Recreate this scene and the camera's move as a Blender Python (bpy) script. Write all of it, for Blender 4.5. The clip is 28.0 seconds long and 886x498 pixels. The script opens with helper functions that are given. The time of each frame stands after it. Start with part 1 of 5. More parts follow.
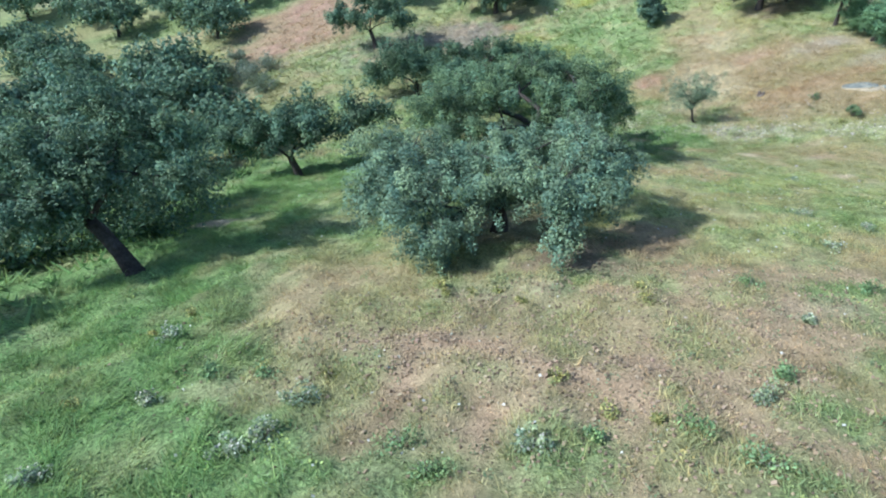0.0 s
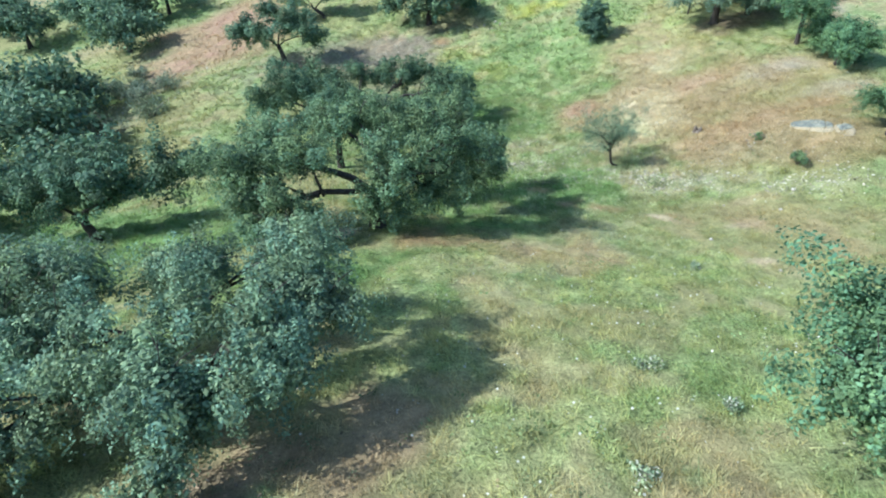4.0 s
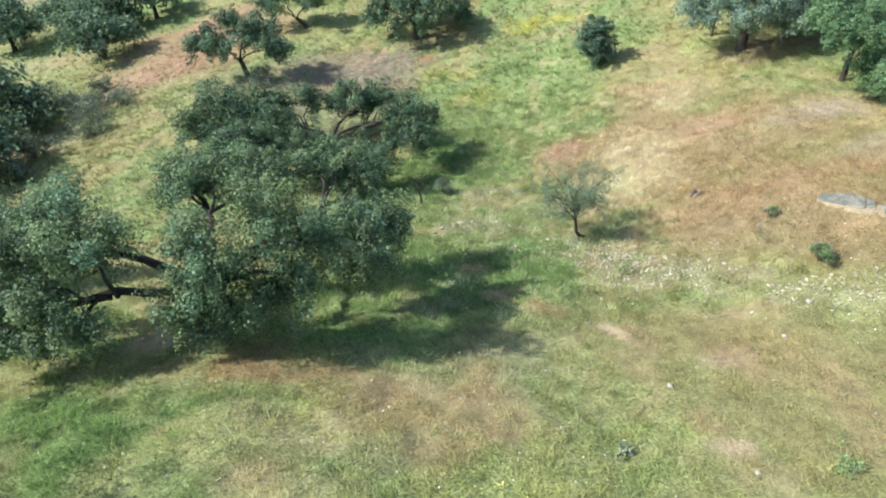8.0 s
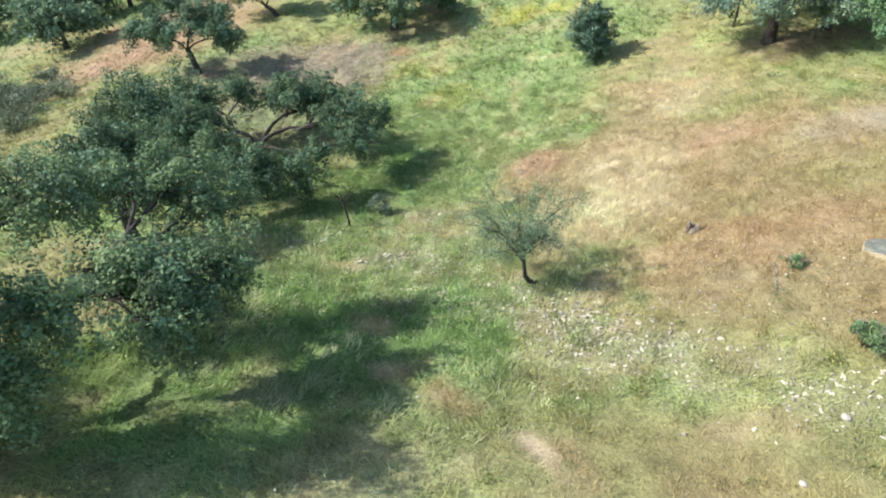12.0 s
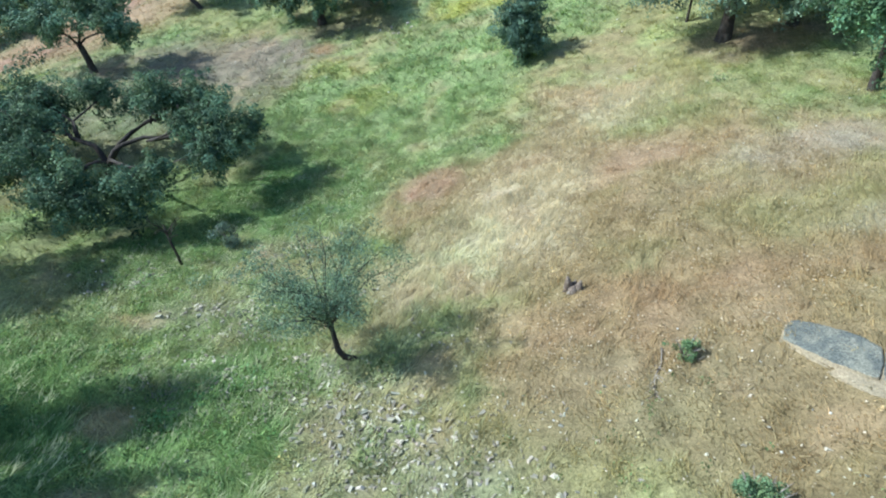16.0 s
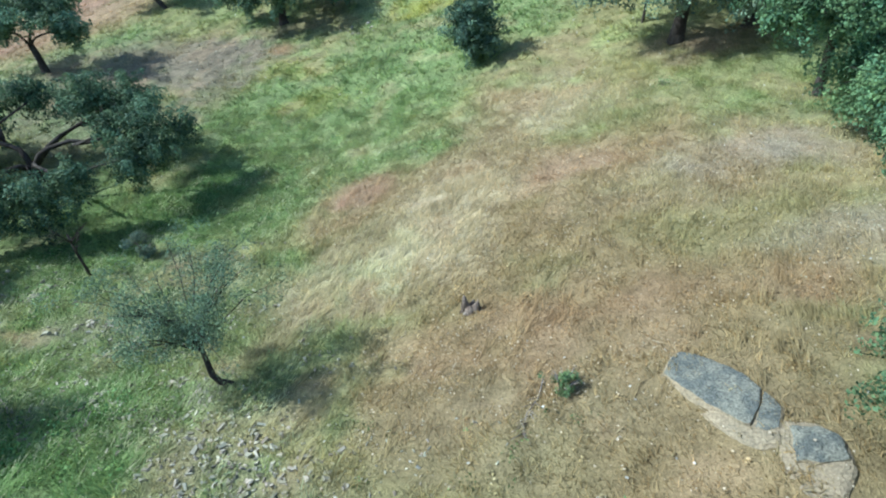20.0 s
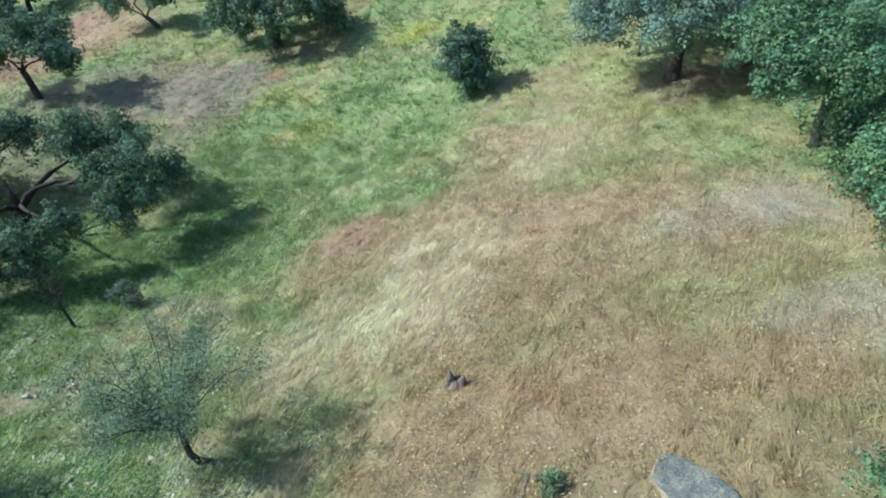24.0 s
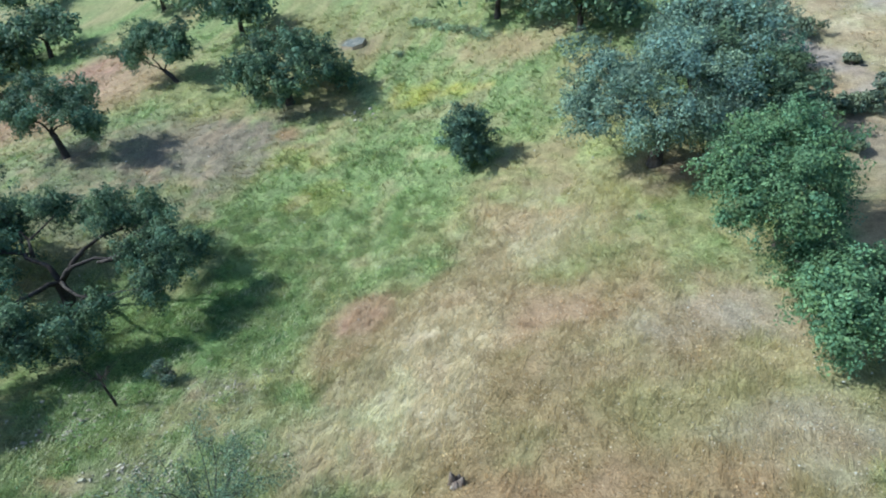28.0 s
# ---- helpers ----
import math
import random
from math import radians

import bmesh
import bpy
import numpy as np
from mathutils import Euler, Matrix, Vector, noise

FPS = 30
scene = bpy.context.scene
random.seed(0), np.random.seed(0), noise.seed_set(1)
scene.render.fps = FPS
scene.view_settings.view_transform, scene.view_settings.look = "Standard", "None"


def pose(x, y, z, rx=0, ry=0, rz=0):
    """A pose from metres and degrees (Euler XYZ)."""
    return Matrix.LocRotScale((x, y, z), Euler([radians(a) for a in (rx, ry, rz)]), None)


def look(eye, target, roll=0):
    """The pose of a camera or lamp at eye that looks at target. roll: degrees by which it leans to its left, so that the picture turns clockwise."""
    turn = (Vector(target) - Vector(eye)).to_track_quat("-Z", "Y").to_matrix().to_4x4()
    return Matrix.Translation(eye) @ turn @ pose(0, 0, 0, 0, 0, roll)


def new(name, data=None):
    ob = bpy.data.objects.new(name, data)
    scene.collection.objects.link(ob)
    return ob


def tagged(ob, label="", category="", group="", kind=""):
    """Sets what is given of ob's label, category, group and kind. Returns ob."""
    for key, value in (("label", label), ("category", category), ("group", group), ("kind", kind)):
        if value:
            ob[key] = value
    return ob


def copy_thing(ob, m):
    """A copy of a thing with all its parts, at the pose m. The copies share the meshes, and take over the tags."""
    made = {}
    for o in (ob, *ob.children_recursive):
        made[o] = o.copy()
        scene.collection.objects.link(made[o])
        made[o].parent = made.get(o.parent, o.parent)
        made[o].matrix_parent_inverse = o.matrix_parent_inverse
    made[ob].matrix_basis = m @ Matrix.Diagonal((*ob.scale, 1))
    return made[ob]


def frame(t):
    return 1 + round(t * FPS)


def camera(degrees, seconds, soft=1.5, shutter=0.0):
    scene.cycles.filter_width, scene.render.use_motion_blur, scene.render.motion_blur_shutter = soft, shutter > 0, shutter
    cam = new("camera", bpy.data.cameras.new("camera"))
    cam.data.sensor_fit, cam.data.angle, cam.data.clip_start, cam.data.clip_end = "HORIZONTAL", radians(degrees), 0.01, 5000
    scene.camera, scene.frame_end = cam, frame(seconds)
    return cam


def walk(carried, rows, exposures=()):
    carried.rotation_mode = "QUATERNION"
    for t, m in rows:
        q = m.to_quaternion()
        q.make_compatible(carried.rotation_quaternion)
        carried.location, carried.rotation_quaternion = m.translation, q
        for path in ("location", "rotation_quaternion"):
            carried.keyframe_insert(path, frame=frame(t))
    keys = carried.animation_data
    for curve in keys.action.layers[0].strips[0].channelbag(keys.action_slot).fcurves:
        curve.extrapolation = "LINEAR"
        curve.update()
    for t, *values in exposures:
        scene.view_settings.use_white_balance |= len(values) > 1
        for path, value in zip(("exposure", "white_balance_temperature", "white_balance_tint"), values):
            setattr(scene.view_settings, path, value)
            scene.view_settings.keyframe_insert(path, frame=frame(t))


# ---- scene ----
cam = camera(78.4, 28.0, soft=2.0)
METRES, EYE, TILT, LEAN, TURN = 60.0, 20.0, -34.0, 0.0, 0.0
EXPOSURES = [(0.0, 0.44, 5480, 9), (3.0, 0.51, 5500, 5), (4.0, 0.63, 5600, 3), (4.5, 0.65, 5950, 3), (5.2, 0.65, 6300, 8), (6.5, 0.61, 6500, 15), (8.0, 0.61, 6500, 11), (12.5, 0.69, 6550, 10), (14.5, 0.64, 5700, 5), (16.0, 0.45, 5600, 4), (17.5, 0.32, 5560, 3), (21.0, 0.29, 5520, 2), (28.0, 0.23, 5550, 5)]
ROWS = [
    (0.0, 0.0, 0.0, 0.0, 0.0, 0.0, 0.0),
    (0.5, 0.0252, 0.0142, 0.0088, 0.09, -0.02, -0.03),
    (1.0, 0.0551, 0.0292, 0.0183, 0.24, 0.02, -0.12),
    (1.5, 0.0819, 0.0478, 0.0299, 0.33, -0.02, -0.19),
    (2.0, 0.1058, 0.0645, 0.0408, 0.39, -0.0, -0.2),
    (2.5, 0.1246, 0.0801, 0.0506, 0.43, -0.01, -0.19),
    (3.0, 0.1415, 0.0986, 0.0615, 0.48, 0.03, -0.22),
    (3.5, 0.1585, 0.1197, 0.0745, 0.52, 0.04, -0.18),
    (4.0, 0.1782, 0.1426, 0.0888, 0.56, -0.0, -0.18),
    (4.5, 0.1972, 0.1613, 0.1007, 0.6, 0.05, -0.2),
    (6.5, 0.262, 0.2334, 0.1459, 0.66, 0.08, -0.28),
    (7.0, 0.2764, 0.2521, 0.1573, 1.51, 0.05, -0.86),
    (7.5, 0.2887, 0.2699, 0.167, 3.72, 0.04, -2.4),
    (8.0, 0.3012, 0.2895, 0.1769, 4.86, 0.01, -3.21),
    (8.5, 0.313, 0.3093, 0.1843, 5.54, -0.01, -3.66),
    (9.0, 0.3263, 0.3314, 0.1914, 5.99, -0.03, -3.95),
    (9.5, 0.3356, 0.3502, 0.1972, 6.42, -0.05, -4.21),
    (10.0, 0.3452, 0.3679, 0.2012, 6.69, -0.08, -4.41),
    (10.5, 0.3534, 0.3832, 0.205, 6.95, -0.05, -4.59),
    (11.0, 0.3624, 0.4012, 0.2096, 7.21, -0.04, -4.78),
    (11.5, 0.3698, 0.4172, 0.2132, 7.39, -0.02, -4.93),
    (12.0, 0.3784, 0.4341, 0.217, 7.6, -0.02, -5.04),
    (12.5, 0.3855, 0.452, 0.2215, 7.73, -0.01, -5.14),
    (14.5, 0.4293, 0.5202, 0.2469, 8.12, -0.16, -5.44),
    (15.0, 0.4459, 0.5336, 0.2535, 8.27, -0.13, -5.54),
    (15.5, 0.4654, 0.5457, 0.2596, 8.42, -0.16, -5.68),
    (16.0, 0.4831, 0.5561, 0.2643, 8.57, -0.14, -5.78),
    (16.5, 0.4945, 0.5638, 0.2683, 8.7, -0.13, -5.82),
    (17.0, 0.505, 0.5694, 0.2714, 8.74, -0.18, -5.87),
    (17.5, 0.5178, 0.5747, 0.2739, 8.8, -0.15, -5.9),
    (18.0, 0.5259, 0.5791, 0.2759, 8.86, -0.18, -5.9),
    (18.5, 0.5305, 0.5818, 0.2767, 8.89, -0.17, -5.94),
    (19.0, 0.5343, 0.5841, 0.2776, 8.9, -0.17, -6.0),
    (19.5, 0.5372, 0.5856, 0.2784, 8.92, -0.15, -6.05),
    (20.0, 0.5396, 0.5871, 0.2795, 8.93, -0.15, -6.09),
    (20.5, 0.5415, 0.588, 0.2804, 8.92, -0.16, -6.1),
    (21.0, 0.5424, 0.591, 0.2829, 8.94, -0.16, -6.13),
    (21.5, 0.5425, 0.5984, 0.2875, 8.96, -0.15, -6.14),
    (23.5, 0.5433, 0.6009, 0.3081, 9.07, -0.12, -6.14),
    (24.0, 0.5431, 0.5951, 0.3178, 9.1, -0.1, -6.11),
    (24.5, 0.5428, 0.5894, 0.3266, 9.12, -0.03, -6.11),
    (25.0, 0.5426, 0.583, 0.3362, 9.14, -0.02, -6.1),
    (25.5, 0.5426, 0.5772, 0.3449, 9.17, 0.0, -6.1),
    (26.0, 0.5422, 0.5709, 0.354, 9.2, 0.02, -6.12),
    (26.5, 0.5421, 0.5649, 0.3627, 9.23, 0.0, -6.12),
    (27.0, 0.5425, 0.5584, 0.3721, 9.25, 0.02, -6.12),
    (27.5, 0.5425, 0.5521, 0.3807, 9.27, -0.01, -6.12),
    (28.0, 0.5429, 0.5463, 0.3889, 9.31, 0.01, -6.11),
]
walk(cam, [(t, pose(0, 0, EYE, TILT, LEAN, TURN) @ pose(METRES * x, METRES * y, METRES * z, 90 + pitch, roll, yaw)) for t, x, y, z, yaw, pitch, roll in ROWS],
     exposures=EXPOSURES)

# ---------------------------------------------------------------- light
SUN_ELEVATION, SUN_AZIMUTH = 40.0, 189.0      # degrees; azimuth counted from +x towards +y
world = bpy.data.worlds.new("sky")
world.use_nodes = True
scene.world = world
wn = world.node_tree.nodes
sky = wn.new("ShaderNodeTexSky")
sky.sky_type, sky.sun_disc = "NISHITA", False
sky.sun_elevation, sky.sun_rotation = radians(SUN_ELEVATION), radians(90 - SUN_AZIMUTH)
wn["Background"].inputs["Strength"].default_value = 0.14
world.node_tree.links.new(sky.outputs[0], wn["Background"].inputs["Color"])
sun = new("sun", bpy.data.lights.new("sun", "SUN"))
sun.data.energy, sun.data.angle, sun.data.color = 4.8, radians(0.6), (1.0, 0.965, 0.9)
sun_from = Vector((math.cos(radians(SUN_AZIMUTH)) * math.cos(radians(SUN_ELEVATION)),
                   math.sin(radians(SUN_AZIMUTH)) * math.cos(radians(SUN_ELEVATION)), math.sin(radians(SUN_ELEVATION))))
sun.matrix_world = look(Vector((20, 50, 60)) + 40 * sun_from, (20, 50, 60))

# ---------------------------------------------------------------- small tools


def vnoise(x, y, seed=0.0):
    """Smooth value noise from 0 to 1 with cells of one metre."""
    x, y = np.asarray(x, float), np.asarray(y, float)
    ix, iy = np.floor(x), np.floor(y)
    fx, fy = x - ix, y - iy
    fx, fy = fx * fx * (3 - 2 * fx), fy * fy * (3 - 2 * fy)

    def h(a, b):
        return np.abs(np.sin(a * 127.1 + b * 311.7 + seed * 74.7) * 43758.5453) % 1.0
    return (h(ix, iy) * (1 - fx) + h(ix + 1, iy) * fx) * (1 - fy) + (h(ix, iy + 1) * (1 - fx) + h(ix + 1, iy + 1) * fx) * fy


def fbm(x, y, cell, seed=0.0, octaves=3):
    total, weight = 0.0, 0.0
    for k in range(octaves):
        w = 0.55 ** k
        total = total + w * vnoise(x / cell * 2 ** k + 17.3 * k, y / cell * 2 ** k - 9.1 * k, seed + k)
        weight += w
    return total / weight


# ---------------------------------------------------------------- the lie of the land
HILL = [2.33, 6.32, 0.19, -0.86, 3.75, 10.68]
SWELLS = [(5, 15, 0.55), (20, 28, 0.56), (8, 40, 1.14), (28, 40, -3.41), (15, 58, -1.84), (35, 50, 2.34), (38, 70, 0.09),
          (10, 85, -1.97), (-8, 80, 1.2), (-12, 20, 0.81), (22, 66, -1.62), (-10, 55, -0.31)]


def land(x, y):
    """Height of the smooth ground: a shallow valley with swells."""
    x, y = np.asarray(x, float), np.asarray(y, float)
    u, v = 1.7 * np.tanh((x - 15) / 85), 1.7 * np.tanh((y - 55) / 85)
    z = HILL[0] + HILL[1] * u + HILL[2] * v + HILL[3] * u * u + HILL[4] * u * v + HILL[5] * v * v
    for a, b, h in SWELLS:
        z = z + h * np.exp(-((x - a) ** 2 + (y - b) ** 2) / 338.0)
    return z + 0.95 * np.exp(-((x - 38.2) ** 2 + (y - 46.8) ** 2) / 10.5)      # the knoll of the granite outcrop


def ground(x, y):
    """Height of the ground with its small bumps."""
    x, y = np.asarray(x, float), np.asarray(y, float)
    tussocky = 0.08 + 0.2 / (1 + np.exp(np.clip((x - 23.5 - 0.12 * (y - 55)) / 1.3, -40, 40)))       # the green hollow and the near pasture are rougher than the dry field
    bumps = 0.55 * vnoise(x / 0.68 + 0.3 * vnoise(x, y, 4.0), y / 0.68, 8.0) + 0.45 * vnoise(x / 1.25, y / 1.25, 12.0) - 0.5
    return land(x, y) + 0.24 * (fbm(x, y, 2.6, 3.0, 2) - 0.5) + 0.25 * (fbm(x, y, 9.0, 5.0, 2) - 0.5) + 1.5 * tussocky * bumps


# ground covers: red, green, blue, grass height in m, grass density, white flowers
COVERS = {
    "field": (0.272, 0.21, 0.11, 0.17, 1.0, 0.03),
    "olive": (0.266, 0.276, 0.12, 0.26, 0.85, 0.04),
    "green": (0.208, 0.275, 0.112, 0.30, 1.0, 0.05),
    "meadow": (0.312, 0.338, 0.142, 0.28, 1.0, 0.28),
    "lush": (0.15, 0.245, 0.084, 0.34, 1.0, 0.02),
    "straw": (0.415, 0.358, 0.222, 0.26, 1.0, 0.02),
    "tan": (0.395, 0.288, 0.176, 0.10, 0.4, 0.05),
    "dry": (0.275, 0.23, 0.13, 0.16, 0.9, 0.06),
    "bleached": (0.455, 0.435, 0.268, 0.3, 1.0, 0.06),
    "dull": (0.205, 0.205, 0.13, 0.2, 0.9, 0.12),
    "red": (0.312, 0.218, 0.12, 0.15, 0.9, 0.03),
    "pink": (0.33, 0.214, 0.148, 0.10, 0.4, 0.02),
    "sand": (0.50, 0.41, 0.28, 0.05, 0.12, 0.0),
    "gravel": (0.25, 0.216, 0.153, 0.12, 0.6, 0.05),
    "lilac": (0.385, 0.338, 0.262, 0.1, 0.7, 0.25),
    "pale": (0.285, 0.29, 0.17, 0.24, 0.8, 0.45),
    "duff": (0.21, 0.15, 0.11, 0.05, 0.15, 0.0),
    "track": (0.34, 0.295, 0.24, 0.03, 0.05, 0.0),
    "yellow": (0.34, 0.33, 0.06, 0.30, 1.0, 0.02),
}
# patches of cover: x, y, half widths, turn in degrees, cover, strength
PATCHES = [
    (-16, 22, 11, 22, 10, "lush", 1.0), (-9, 7, 7, 5, 0, "lush", 0.85), (-10, 38, 9, 9, 0, "lush", 0.9), (-3, 5, 5, 3, 0, "green", 0.8),
    (-4, 14, 4, 6, 20, "tan", 0.55), (2, 11, 7, 4.5, 0, "tan", 1.0), (9, 11.5, 6, 3.5, 0, "tan", 0.8), (12, 15.5, 8, 2.4, 5, "tan", 0.8), (6, 6, 6, 3, 0, "tan", 0.7),
    (16, 24, 9, 8, 0, "meadow", 0.9), (8, 30, 6, 4, 0, "green", 0.7), (14, 31, 7, 3, 0, "meadow", 0.8), (22, 31, 9, 5, 0, "meadow", 0.7), (30, 33, 7, 6, 0, "olive", 0.9), (13, 18.5, 6, 3, 0, "meadow", 0.7), (14, 29.5, 3, 1.5, 0, "green", 0.7), (18, 22, 4, 1.6, 10, "green", 0.6),
    (17, 37, 6, 4, 0, "straw", 0.5), (28, 37.5, 9, 3, -8, "red", 0.5), (24, 40, 5, 3, 0, "olive", 0.6),
    (-2.6, 13.4, 3.6, 2.4, 0, "olive", 0.6), (1.5, 13.6, 5, 2.0, 0, "olive", 0.55), (4.5, 12.2, 4, 1.6, 0, "olive", 0.5), (8.5, 7.8, 1.3, 0.9, 20, "green", 0.9), (11.5, 9.5, 1.5, 1.3, 0, "green", 0.8), (-6.8, 8.5, 4, 3.5, 0, "lush", 0.8), (-4.2, 9.6, 2.6, 2.2, 0, "green", 0.75), (-0.6, 7.2, 1.6, 1.3, 0, "green", 1.0), (5.2, 7.0, 1.4, 1.3, 0, "olive", 0.9), (2.2, 7.2, 1.3, 1.3, 0, "green", 0.7), (7.0, 10.6, 1.6, 1.3, 0, "olive", 0.8),
    (4.0, 11.8, 1.5, 1.3, 0, "olive", 0.6), (13.0, 12.4, 1.8, 1.3, 0, "green", 0.8), (9.6, 13.4, 1.6, 1.3, 0, "olive", 0.8), (-2.4, 10.0, 1.4, 1.3, 0, "olive", 0.6), (6.8, 6.0, 1.3, 1.3, 0, "green", 0.9), (0.5, 9.4, 1.3, 1.2, 0, "olive", 0.5),
    (16.5, 47, 1.6, 1.2, 0, "tan", 0.7), (19, 43.8, 1.5, 1.3, 0, "tan", 0.6), (20.2, 41.6, 1.6, 1.2, 0, "tan", 0.7), (16.8, 41.4, 1.6, 1.2, 0, "tan", 0.5), (14.2, 50.4, 1.6, 1.2, 0, "tan", 0.7), (21.5, 56.8, 1.7, 1.3, 0, "olive", 0.8), (15.6, 57.4, 1.5, 1.2, 0, "tan", 0.6),
    (30.5, 42.8, 6.5, 1.3, -12, "pale", 1.0), (33.5, 41, 2.6, 1.6, 0, "pale", 1.0), (22, 47.5, 5.5, 2.0, 0, "pale", 0.9), (17.5, 51, 3.5, 2.2, 0, "pale", 0.8), (27.5, 44.2, 4, 1.4, -20, "pale", 0.9),
    (11, 53.5, 3, 2.0, 0, "pale", 0.35), (10.5, 55.5, 3.5, 3.0, 0, "lush", 0.7), (18, 56.5, 2.6, 1.5, 0, "gravel", 0.8), (20.5, 53.5, 2.6, 1.8, 0, "gravel", 0.5),
    (35, 54, 12, 10, -10, "field", 0.95), (28, 60.5, 7, 4.5, 0, "field", 0.8), (36, 51.6, 6, 2.0, 8, "red", 0.9), (31, 48.5, 5, 2.2, 0, "red", 0.7), (40, 60, 7, 4, 0, "straw", 0.4), (39, 55.6, 4, 1.8, 10, "olive", 0.4),
    (29, 61, 3.2, 10, -22, "straw", 0.8), (33, 67, 7, 3.4, 0, "straw", 0.85), (33, 70.5, 4.5, 3.0, 0, "straw", 0.7), (36.5, 71.0, 3.5, 2.6, 0, "meadow", 0.8), (34, 75.5, 4, 3, 0, "meadow", 0.9), (28.4, 56, 3, 4, 0, "straw", 0.8), (34, 61.5, 4, 2.5, 20, "red", 0.5), (22.6, 59.6, 2.0, 2.6, 0, "tan", 0.5), (38, 65.5, 6, 3.6, 10, "olive", 0.7), (38.5, 53.2, 5, 1.4, 12, "olive", 0.25), (43, 57, 2.4, 2, 0, "olive", 0.5),
    (40.3, 59.6, 3.4, 1.7, 0, "lilac", 0.75), (33.6, 60.6, 2.6, 1.6, 10, "pink", 0.4), (42.5, 54.4, 3.4, 2.0, 0, "lilac", 0.5), (23.9, 61.9, 2.3, 2.0, 20, "pink", 1.0), (36.6, 47.8, 3.2, 2.0, -30, "dry", 0.8), (33, 46.5, 6, 2.2, 0, "dry", 0.7), (38, 45, 5, 3, 0, "field", 0.8), (37, 49.5, 4, 2.5, 0, "field", 0.6),
    (20, 76, 7, 11, -12, "green", 1.0), (14, 69, 8, 5, 0, "green", 0.9), (26, 86, 6, 7, 0, "green", 0.7), (22, 50, 6, 6, 0, "green", 0.7), (20, 46, 5, 3.5, 0, "lush", 0.55), (12, 43, 9, 6, 0, "lush", 0.7), (14, 60, 6, 8, 0, "lush", 0.6), (13.5, 64.5, 3.5, 3, 0, "lush", 0.9),
    (23, 54, 3.0, 5, -25, "green", 0.55), (20, 58, 3, 3, 0, "olive", 0.8), (21, 55.5, 2.0, 2.4, 0, "green", 0.6), (15, 47, 7, 4, 0, "lush", 0.6), (25.3, 54.6, 2.5, 5.5, -22, "bleached", 0.75),
    (26, 87, 2.4, 1.2, 0, "yellow", 0.7), (16.5, 75, 3.5, 2.0, 0, "yellow", 0.3), (21, 87, 3.5, 2, 0, "yellow", 0.6), (13, 79.5, 4, 1.6, 0, "yellow", 0.35), (27, 77, 4, 3, 0, "green", 0.8),
    (-22, 90, 11, 15, -20, "pink", 1.0), (-20, 77, 7, 6, 0, "olive", 0.7), (-22.5, 100, 7, 4, 30, "pink", 0.9), (-32, 97, 5, 3, 0, "pink", 0.8), (-14, 93, 6, 6, 0, "tan", 0.6), (-2, 80, 6, 4, 0, "gravel", 0.6),
    (-11, 76, 12, 9, 0, "green", 0.4), (-4, 77, 13, 8, 0, "dull", 0.75), (1, 70, 9, 5, 0, "dull", 0.65), (2, 80, 7.5, 5.5, 0, "gravel", 0.9), (6, 82.5, 6, 4, 0, "gravel", 1.0), (10.5, 83, 2.0, 1.6, 0, "red", 0.9), (2, 74, 3, 2, 0, "olive", 0.7), (-35, 112, 16, 5, 25, "lush", 0.9), (-55, 100, 14, 5, 20, "green", 0.9), (-46, 95, 9, 3, 20, "straw", 0.6),
    (12.5, 97.5, 2.6, 2.6, 0, "gravel", 1.0), (19, 98, 8, 3, 0, "olive", 0.8), (29, 92, 6, 3, 0, "tan", 0.5), (-30, 68, 7, 3, 0, "gravel", 0.6),
    (29, 38.6, 7, 2.6, -8, "field", 0.7), (31, 34.5, 6, 3, 0, "olive", 0.8), (24, 36, 4, 2.5, 0, "olive", 0.7), (34, 38, 4, 3, 0, "olive", 0.6), (24.0, 39.1, 1.5, 0.4, -50, "sand", 0.9), (29.4, 40.4, 0.8, 0.5, 10, "sand", 0.8), (28.1, 37.2, 1.2, 0.5, 0, "sand", 0.8), (26.4, 32.2, 0.9, 0.4, 0, "sand", 0.8), (27.3, 60.0, 1.3, 0.5, 0, "sand", 0.8), (11.2, 12.8, 1.6, 0.8, 0, "sand", 0.4), (-13, 26, 2.2, 0.7, 15, "sand", 0.9), (1.5, 14.8, 2.4, 1.0, 0, "sand", 0.3), (4.8, 35.6, 1.4, 1.0, 0, "sand", 0.8),
    (4.6, 16.8, 2.6, 1.3, 0, "duff", 0.8), (9.2, 20, 3, 1.6, 0, "tan", 0.8), (7, 18.4, 2.6, 1.2, 0, "tan", 0.9), (10.6, 34.9, 3.6, 1.5, 14, "red", 1.0), (5.4, 31.6, 4, 2.4, 0, "lush", 0.9), (13.6, 31.0, 4.5, 1.6, 5, "straw", 0.45), (17.4, 33, 3.5, 1.4, 0, "tan", 0.4), (11.8, 28.6, 3, 1.2, 0, "straw", 0.35), (3.5, 29, 4, 2.6, 0, "lush", 0.85), (9.5, 27, 3.5, 1.6, 0, "green", 0.7), (12.5, 37.5, 5, 3.2, 0, "lush", 0.85), (15.5, 43.5, 5, 3.0, 0, "lush", 0.8), (18.4, 42.6, 1.1, 0.7, 20, "sand", 0.7), (17.2, 45.2, 1.2, 0.8, 0, "tan", 0.6), (13.5, 41, 2.4, 1.2, 0, "green", 0.8), (41, 73, 4, 2.5, 0, "duff", 0.7), (9, 87, 3, 2, 0, "duff", 0.5), (-8, 78, 2, 1.4, 0, "duff", 0.6), (3, 21, 4, 3, 0, "duff", 0.6),
